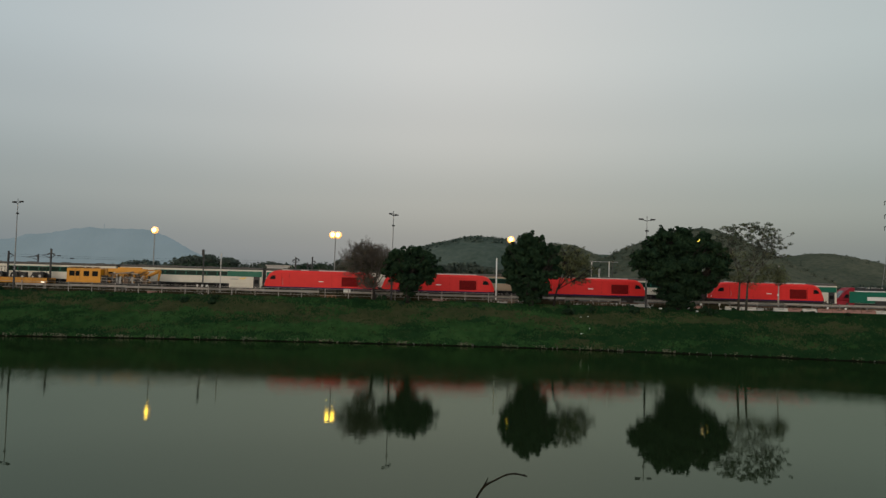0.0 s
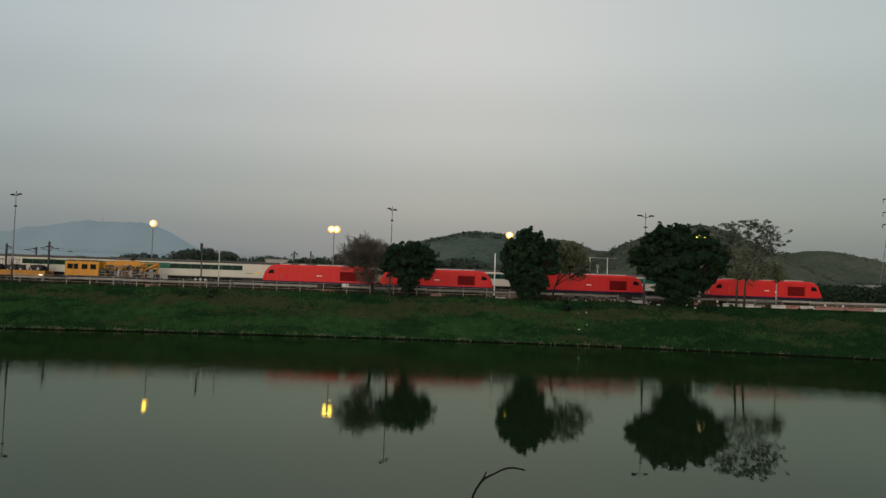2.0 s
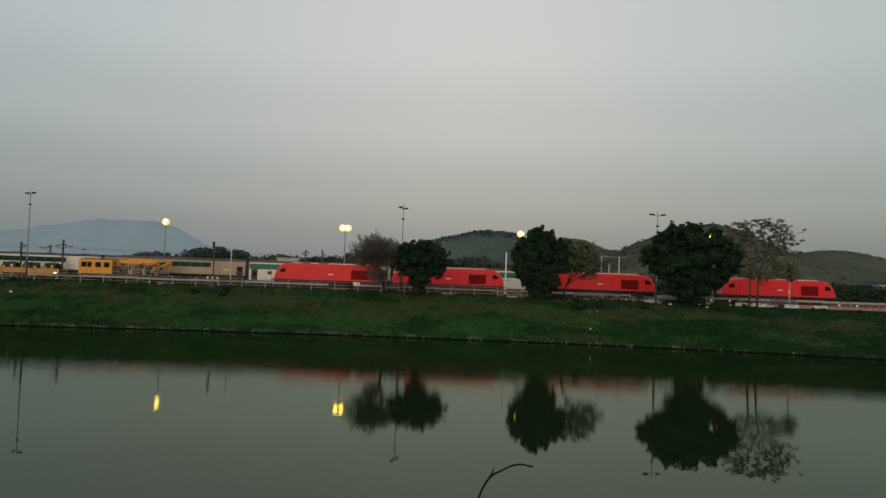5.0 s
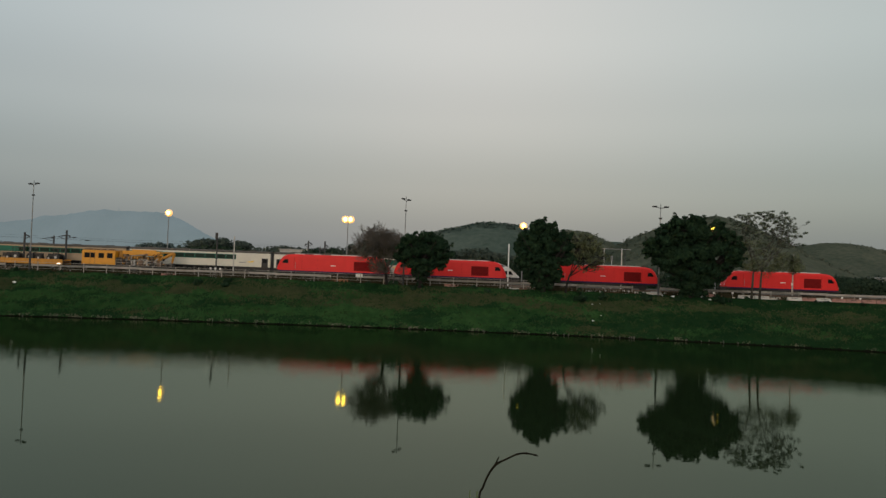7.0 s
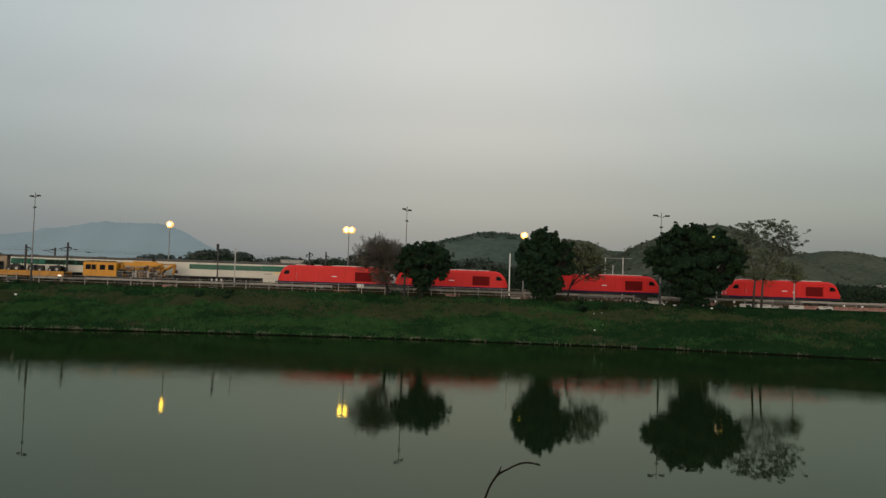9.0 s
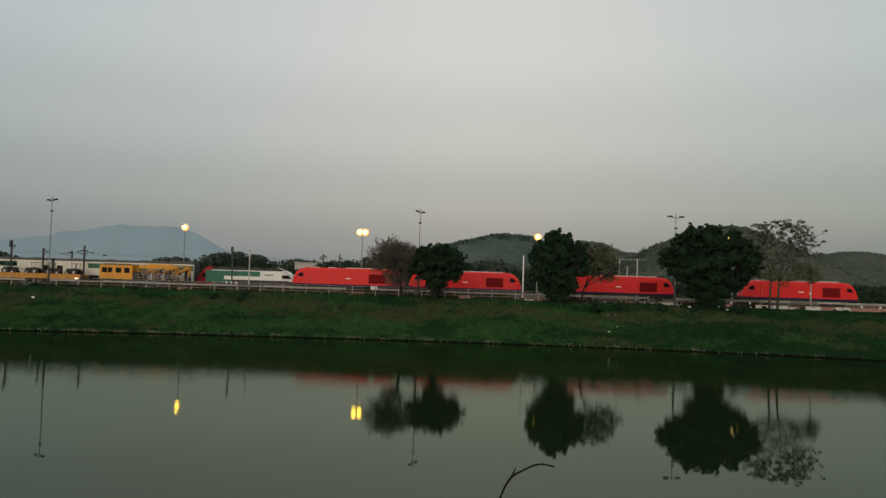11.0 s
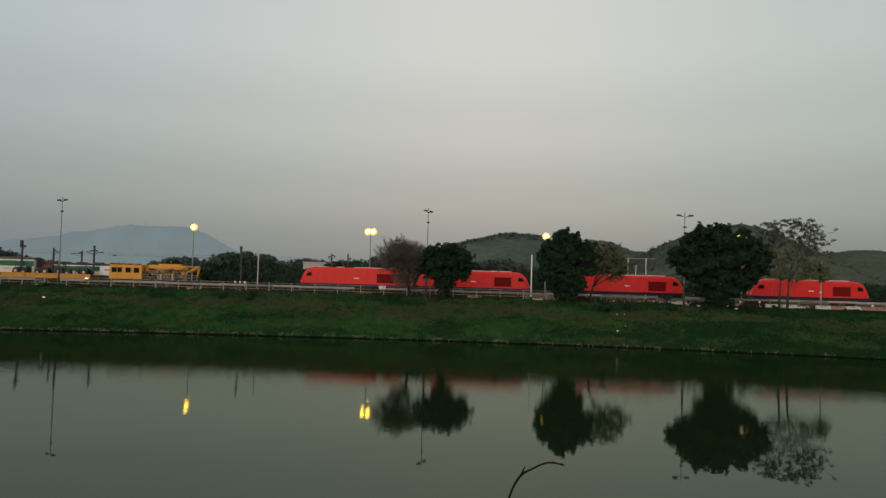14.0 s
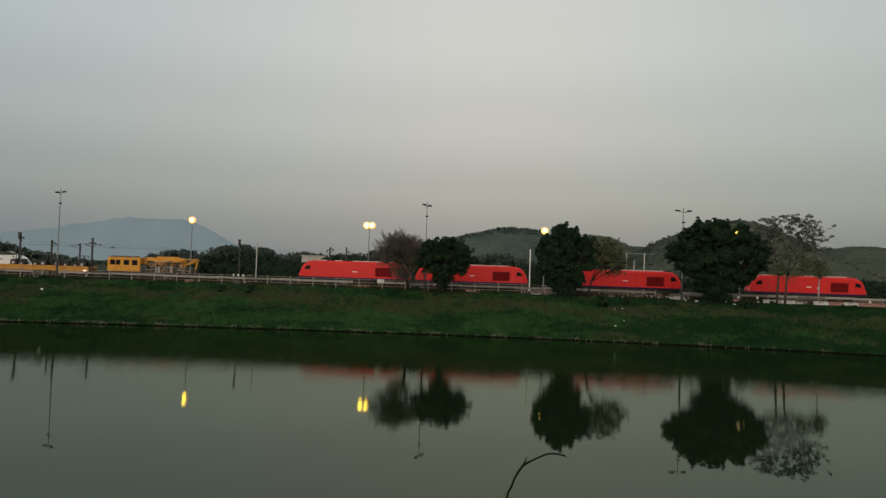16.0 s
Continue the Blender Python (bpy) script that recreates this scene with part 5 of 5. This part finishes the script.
def bare_tree():
    rng = np.random.default_rng(33)
    c = thing("bare_tree", "leafless forked tree with fine brown twigs", "tree", "trees on the bank")
    bm = bmesh.new()
    zb = bank_height(106.5 - edge(-9.4), -9.4) - 0.15
    tube(bm, ((-9.4, 106.5, zb), (-9.45, 106.5, zb + 0.8), (-9.65, 106.5, zb + 1.9)), (0.27, 0.22, 0.18), 9)
    part("trunk", bm, BARK, c, smooth=True)
    bm = bmesh.new()
    for w in ((-0.7, 0.1, 0.9), (0.3, -0.1, 0.95), (-0.3, 0.2, 1.0), (-0.85, -0.2, 0.9), (0.05, 0.3, 1.0), (-0.5, 0.0, 1.0), (-0.8, 0.3, 0.9), (0.15, 0.0, 1.0), (-0.75, -0.3, 1.0), (0.6, 0.1, 0.8), (-0.1, -0.3, 1.0)):
        limb(bm, rng, (-9.65, 106.5, zb + 1.8), w, 1.98, 0.1, 6, 0.42, 0.76, None, 0.12, (2, 4))
    part("twig_crown", bm, TWIG, c, "fine brown bare twigs")
    cs, rs = [], []
    while len(cs) < 170:
        z = zb + rng.uniform(2.2, 7.4)
        half = 0.5 + 0.72 * (z - zb - 2.0)
        x = -10.2 - 0.12 * (z - zb) + rng.uniform(-1, 1) * min(3.6, half)
        if rng.random() < 1.15 - 0.13 * (z - zb):
            cs.append((x, 106.5 + rng.normal(0, 1.2), z))
            rs.append(rng.uniform(0.3, 0.6))
    v, f, nv = leaves(rng, cs, rs, 9500, 0.062, 0.9)
    haze = tagged(new("withered_leaves", from_arrays("withered_leaves", v, f, OLIVE, nv)), "thin withered olive-brown leaves")
    haze.parent = c


bare_tree()


def bush(x, y, r, seed, leaf=LEAF):
    rng = np.random.default_rng(seed)
    zb = bank_height(y - edge(x), x)
    cs = [(x + rng.normal(0, r * 0.5), y + rng.normal(0, r * 0.4), zb + abs(rng.normal(0, r * 0.5))) for _ in range(9)]
    v, f, nv = leaves(rng, cs, [r * 0.5] * 9, 700, 0.14)
    c = thing("bush", "low dark bush on the bank top", "bush", "bushes on the bank")
    ob = new("foliage", from_arrays("foliage", v, f, leaf, nv))
    ob.parent = c
    bm = bmesh.new()
    for _ in range(4):
        tube(bm, ((x, y, zb - 0.1), (x + rng.normal(0, 0.3), y + rng.normal(0, 0.3), zb + r * 0.6)), (0.03, 0.015), 4)
    part("stems", bm, BARK, c)


for k, (x, y, r) in enumerate(((17.6, 103.6, 0.95), (-31.5, 103.6, 0.5), (20.4, 103.8, 0.5), (-35.2, 103.4, 0.55), (26.2, 103.0, 0.6), (35.6, 101.8, 0.6))):
    bush(x, y, r, 50 + k)
crest = random.Random(77)
for k in range(34):
    x = crest.uniform(-70, 60)
    bush(x, edge(x) + crest.uniform(6.0, 7.6), crest.uniform(0.25, 0.5), 90 + k)


# ---------------------------------------------------------------- grass on the bank
def bank_normal(s, x):
    h = 0.25
    zx = (bank_bump(s, x + h) - bank_bump(s, x - h)) / (2 * h)
    zs = (bank_height(s + h, x) + bank_bump(s + h, x) - bank_height(s - h, x) - bank_bump(s - h, x)) / (2 * h)
    return Vector((-zx, -min(1.2, max(-0.5, zs)), 1.0)).normalized()


def tufts(name, label, material, seed, count, keep, tall, wide):
    """Tufts of three blades; the blades take the slope's own normal, so that a lump of grass shades as one."""
    rng = random.Random(seed)
    verts, faces, normals = [], [], []
    made = 0
    while made < count:
        x = rng.uniform(-92, 78)
        s = rng.uniform(0.1, 8.0)
        if rng.random() > keep(x, s):
            continue
        made += 1
        y, z = edge(x) + s, bank_height(s, x) - 0.05 + bank_bump(s, x)
        nv = bank_normal(s, x)
        for _ in range(3):
            h, w, a = tall * rng.uniform(0.5, 1.2), wide * rng.uniform(0.6, 1.2), rng.uniform(-0.8, 0.8)
            px, py = x + rng.gauss(0, 0.15), y + rng.gauss(0, 0.15)
            lx, ly = rng.gauss(0, 0.35) * h, (0.25 + abs(rng.gauss(0, 0.4))) * h
            dx, dy = math.cos(a) * w, math.sin(a) * w
            n = len(verts)
            verts += [(px - dx, py - dy, z), (px + dx, py + dy, z), (px + lx * 0.5 + dx * 0.6, py + ly * 0.5 + dy * 0.6, z + h * 0.6), (px + lx, py + ly, z + h)]
            faces += [(n, n + 1, n + 2), (n, n + 2, n + 3)]
            normals += [nv] * 4
    me = from_arrays(name, verts, faces, material)
    me.normals_split_custom_set_from_vertices(normals)
    return tagged(new(name, me), label, "grass", kind="stuff")


def clamp(v):
    return min(1.0, max(0.0, v))


def dryness(x, s):
    """Above 0: withered, below 0: green; in long, lying patches, drier higher up and downstream."""
    drift = noise.noise((x * 0.075 + s * 0.12, s * 0.42, 9.0)) + 0.6 * noise.noise((x * 0.26 - s * 0.2, s * 0.9, 2.0)) + 0.25 * noise.noise((x * 0.8, s * 1.6, 5.0))
    return drift - 0.56 + 0.16 * clamp((x + 14) / 10) * clamp((34 - x) / 10) * clamp((s - 3.0) / 1.2) + 0.75 * math.exp(-((s - 4.6) / 1.5) ** 2)


def lush_and_shadow(x, s):
    """Dark lush growth against the lighter grass; the x term adds tree shadow as darker grass."""
    return noise.noise((x * 0.11, s * 0.8, 21.0)) + 0.5 * noise.noise((x * 0.5, s * 1.5, 4.0)) + 0.55 * clamp((x - 12) / 16)


# Downstream, more dark and fewer dry tufts imitate the trees' shadow.
tufts("grass", "rough green grass covering the river bank", BLADE, 71, 34000, lambda x, s: clamp(0.55 - 2.2 * dryness(x, s)) * clamp(0.75 - 2.2 * lush_and_shadow(x, s)), 0.24, 0.12)
tufts("dark_grass", "darker lush grass on the river bank, also standing in for tree shadow", BLADE_DARK, 73, 26000, lambda x, s: clamp(0.5 - 2.2 * dryness(x, s)) * clamp(0.25 + 2.2 * lush_and_shadow(x, s)), 0.28, 0.12)
tufts("dry_grass", "patches of dry brownish grass on the upper bank", BLADE_DRY, 72, 22000, lambda x, s: clamp(0.45 + 2.2 * dryness(x, s)) * (1 - 0.5 * clamp((x - 14) / 16)), 0.2, 0.11)
tufts("crest_weeds", "dry weeds along the top of the bank", BLADE_DRY, 75, 2200, lambda x, s: (6.0 < s < 7.4) * clamp(0.2 + 1.6 * noise.noise((x * 0.3, 1.0, 2.0))), 0.26, 0.1)
tufts("crest_weeds", "dark green weeds along the top of the bank", BLADE_DARK, 77, 7000, lambda x, s: (5.6 < s < 7.2) * clamp(0.6 + 1.2 * noise.noise((x * 0.2, 1.0, 6.0))), 0.3, 0.12)
tufts("waterline_grass", "straw-coloured dead grass hanging over the waterline", STRAW, 74, 2400, lambda x, s: (0.1 < s < 0.4) * clamp(2.6 * noise.noise((x * 0.5, 0.0, 4.0)) - 0.012 * x), 0.16, 0.10)
tufts("overhanging_grass", "dark green grass hanging over the water's edge", BLADE_DARK, 76, 2600, lambda x, s: (0.1 < s < 0.55) * clamp(0.5 + 2.0 * noise.noise((x * 0.6, 0.0, 1.4))), 0.34, 0.11)


def fence_weeds():
    """Withered growth along the fence, in uneven stretches."""
    rng = random.Random(78)
    verts, faces = [], []
    for _ in range(26000):
        # Rear row added behind the guard rail to hide the locomotives' reflection.
        x, y = rng.uniform(-92, 74), rng.uniform(108.7, 109.7) if rng.random() < 0.5 else rng.uniform(110.2, 111.6)
        if y < 110 and x > 40:
            continue
        grow = clamp(0.75 + 1.3 * noise.noise((x * 0.16, 2.0, 3.0)) - 0.45 * clamp(x * 0.06))
        if rng.random() > grow:
            continue
        h, w, a = (0.5 + 0.7 * grow) * (0.6 if y < 110 else 1.0) * rng.uniform(0.5, 1.15), rng.uniform(0.04, 0.09), rng.uniform(-0.8, 0.8)
        lx, ly = rng.gauss(0, 0.25) * h, abs(rng.gauss(0, 0.2)) * h
        dx, dy = math.cos(a) * w, math.sin(a) * w
        n = len(verts)
        verts += [(x - dx, y - dy, YARD - 0.03), (x + dx, y + dy, YARD - 0.03), (x + lx * 0.5 + dx, y + ly * 0.5 + dy, YARD + h * 0.6), (x + lx, y + ly, YARD + h)]
        faces += [(n, n + 1, n + 2), (n, n + 2, n + 3)]
    return tagged(new("fence_weeds", from_arrays("fence_weeds", verts, faces, WEED)), "withered brown weeds growing along the fence", "grass", kind="stuff")


fence_weeds()


# ---------------------------------------------------------------- buildings behind the yard
def low_building(x, y, w, d, h, floors, label):
    c = thing("building", label, "building", "buildings behind the yard")
    part("wall", box(bmesh.new(), -w / 2, w / 2, -d / 2, d / 2, -0.2, h, 0.05), PALE, c)
    part("roof", box(bmesh.new(), -w / 2 - 0.4, w / 2 + 0.4, -d / 2 - 0.4, d / 2 + 0.4, h, h + 0.3, 0.05), PALE, c, "pale flat roof slab")
    for f in range(floors):
        n = int(w / 2.6)
        for k in range(n):
            xx = -w / 2 + (k + 0.5) * w / n
            z = 1.0 + f * 3.1
            win = part("window", box(bmesh.new(), xx - 0.7, xx + 0.7, -d / 2 - 0.06, -d / 2 + 0.02, z, z + 1.3), GLASS, c)
            part("sill", box(bmesh.new(), xx - 0.8, xx + 0.8, -d / 2 - 0.2, -d / 2, z - 0.12, z), PALE, win)
    c.matrix_basis = pose(x, y, YARD)


low_building(-63.5, 300, 10.5, 9, 7.9, 2, "low white flat-roofed building among trees")
low_building(131.8, 232, 4.0, 4, 4.7, 1, "small pale shed at the foot of the hill")


def pylon():
    c = thing("lattice_pylon", "tall grey lattice power pylon with three crossarms", "pylon")

    def half(z):
        return 6.0 - z * 0.085 if z < 58 else 1.07

    for sx in (-1, 1):
        for sy in (-1, 1):
            part("leg", tube(bmesh.new(), [(sx * half(z), sy * half(z), z) for z in (-0.5, 29, 58, 73)], 0.2, 4), STEEL, c)
    levels = [0, 9, 17, 24, 31, 37, 43, 49, 54, 59, 64, 69, 73]
    bm = bmesh.new()
    for z0, z1 in zip(levels, levels[1:]):
        w0, w1 = half(z0), half(z1)
        for s in (-1, 1):
            tube(bm, ((-w0, s * w0, z0), (w1, s * w1, z1)), 0.1, 4)
            tube(bm, ((w0, s * w0, z0), (-w1, s * w1, z1)), 0.1, 4)
    part("bracing", bm, STEEL, c)
    for z in (51, 59, 68):
        bm = tube(bmesh.new(), ((-6.5, 0, z + 0.4), (0, 0, z + 1.8), (6.5, 0, z + 0.4)), 0.2, 4)
        tube(bm, ((-6.5, 0, z + 0.3), (6.5, 0, z + 0.3)), 0.16, 4)
        part("crossarm", bm, STEEL_DARK, c)
        for s in (-6.4, 6.4):
            part("insulator", tube(bmesh.new(), ((s, 0, z + 0.3), (s, 0, z - 2.2)), 0.22, 6), STEEL_DARK, c)
    c.matrix_basis = pose(299.5, 500, YARD - 3)


pylon()


# ---------------------------------------------------------------- litter and stones
def scrap(x, s, size, seed):
    rng = random.Random(seed)
    bm = bmesh.new()
    bmesh.ops.create_icosphere(bm, subdivisions=1, radius=size)
    for v in bm.verts:
        v.co = Vector((v.co.x * 1.3, v.co.y * 0.8, v.co.z * 0.6)) * rng.uniform(0.7, 1.25)
    ob = solid("plastic_bag", bm, LITTER, "crumpled white plastic litter on the grass", "litter", "litter on the bank")
    ob.matrix_basis = pose(x, edge(x) + s, bank_height(s, x) + bank_bump(s, x) + 0.14 + size * 0.5)


for k, (x, s, z) in enumerate(((18.6, 2.2, 0.14), (18.9, 4.4, 0.1), (19.9, 4.6, 0.09), (19.8, 2.9, 0.08), (29.9, 6.6, 0.24), (33.8, 7.2, 0.3), (-58.5, 4.6, 0.2), (28.6, 6.9, 0.15), (34.6, 6.4, 0.2))):
    scrap(x, s, z, k)


def yard_rubble():
    """Stones, cable drums' lids and offcuts lying between the fence and the siding."""
    rng = random.Random(15)
    bm = box(bmesh.new(), -0.5, 0.5, -0.5, 0.5, 0.0, 1.0, 0.08)
    bm.verts.index_update()
    block = [v.co.copy() for v in bm.verts], [[v.index for v in f.verts] for f in bm.faces]
    bm.free()
    for name, mtl, label, count in (("rubble", PALE, "pale stones and offcuts lying by the fence", 420), ("debris", RAIL_RUST, "brown timber and rusty scrap lying by the fence", 230)):
        verts, faces = [], []
        for _ in range(count):
            x, y, a = rng.uniform(-80, 70), rng.uniform(109.2, 116.5), rng.gauss(0, 0.25)
            w, d, h = rng.uniform(0.12, 1.3), rng.uniform(0.1, 0.4), rng.uniform(0.13, 0.47)
            n = len(verts)
            verts += [(x + p.x * w * math.cos(a) - p.y * d * math.sin(a), y + p.x * w * math.sin(a) + p.y * d * math.cos(a), YARD - 0.05 + p.z * h) for p in block[0]]
            faces += [[n + k for k in f] for f in block[1]]
        tagged(new(name, from_arrays(name, verts, faces, mtl)), label, "rubble", kind="stuff")


yard_rubble()

for x, y, z in ((-35.5, 109.6, 6.85), (-34.8, 109.6, 6.85), (-34.1, 109.6, 6.85), (37.6, 109.6, 6.1), (40.3, 109.6, 6.15), (56.0, 109.6, 6.05), (58.6, 109.6, 6.0), (50.0, 112.35, 7.75)):
    c = thing("marker_plate", "small white reflector plate on a stake", "marker", "marker plates")
    part("plate", box(bmesh.new(), -0.13, 0.13, -0.03, 0.03, z - 0.14, z + 0.14, 0.01), WHITE, c)
    part("stake", box(bmesh.new(), -0.03, 0.03, 0.03, 0.07, YARD - 0.1, z + 0.1), FENCE, c)
    c.matrix_basis = pose(x, y, 0)


def toe_stones():
    rng = random.Random(5)
    bm = bmesh.new()
    for _ in range(70):
        x = rng.uniform(-85, 72)
        r = rng.uniform(0.03, 0.13)
        g = bmesh.ops.create_icosphere(bm, subdivisions=1, radius=r)
        for v in g["verts"]:
            v.co = Vector((v.co.x * 1.4, v.co.y, v.co.z * 0.7)) * rng.uniform(0.8, 1.2) + Vector((x, edge(x) - 0.05 + rng.uniform(0, 0.2), rng.uniform(0.0, 0.35)))
    solid("bank_stones", bm, STONE, "grey stones and roots along the waterline", "stones", kind="stuff")


toe_stones()


# ---------------------------------------------------------------- stalk close to the camera
def stalk():
    c = thing("dry_stalk", "bent dry brown plant stalk with a small side shoot", "plant")
    zb = 6.2
    pts = ((0.055, 1.8, zb - 0.05), (0.06, 1.8, 6.9), (0.070, 1.8, 7.40), (0.080, 1.8, 7.518), (0.087, 1.8, 7.538), (0.099, 1.8, 7.569), (0.116, 1.8, 7.594), (0.140, 1.8, 7.608), (0.166, 1.8, 7.621), (0.188, 1.8, 7.624), (0.215, 1.8, 7.619))
    rad = (0.005, 0.0045, 0.004, 0.0027, 0.0026, 0.0026, 0.0028, 0.0022, 0.0021, 0.0021, 0.0014)
    fine, thick = [], []
    for k in range(len(pts) - 1):
        p = [Vector(pts[min(max(k + o, 0), len(pts) - 1)]) for o in (-1, 0, 1, 2)]
        for q in range(4):
            u = q / 4
            fine.append(0.5 * (2 * p[1] + (p[2] - p[0]) * u + (2 * p[0] - 5 * p[1] + 4 * p[2] - p[3]) * u * u + (3 * p[1] - p[0] - 3 * p[2] + p[3]) * u ** 3))
            thick.append(rad[k] * (1 - u) + rad[k + 1] * u)
    bm = tube(bmesh.new(), fine + [Vector(pts[-1])], thick + [rad[-1]], 7)
    for p in ((0.116, 1.8, 7.594), (0.166, 1.8, 7.621), (0.188, 1.8, 7.624), (0.208, 1.8, 7.621)):
        g = bmesh.ops.create_icosphere(bm, subdivisions=1, radius=0.0034)
        bmesh.ops.translate(bm, vec=p, verts=g["verts"])
    part("stem", bm, STALK, c, smooth=True)
    part("side_shoot", tube(bmesh.new(), ((0.105, 1.8, 7.579), (0.116, 1.799, 7.597), (0.123, 1.798, 7.614)), (0.0028, 0.0024, 0.001), 6), STALK, c)
    rng = random.Random(4)
    for k in range(7):
        x = 0.066 + rng.uniform(-0.006, 0.012)
        bm = tube(bmesh.new(), ((x, 1.8, zb), (x + rng.uniform(-0.01, 0.01), 1.8, 7.2), (x + rng.uniform(-0.012, 0.016), 1.8, 7.512 + rng.uniform(0, 0.022))), (0.004, 0.003, 0.0006), 4)
        part("leaf_blade", bm, BLADE_STALK, c, "yellow-green leaf blade")


BLADE_STALK = mat("young_blades", (0.08, 0.13, 0.02), (0.16, 0.22, 0.05), 20.0, 0.6)
stalk()


# ---------------------------------------------------------------- what moves
def motions():
    for vehicle, offset in TRAIN:
        walk(vehicle, [(t, train_pose(offset, t)) for t in range(17)])


motions()
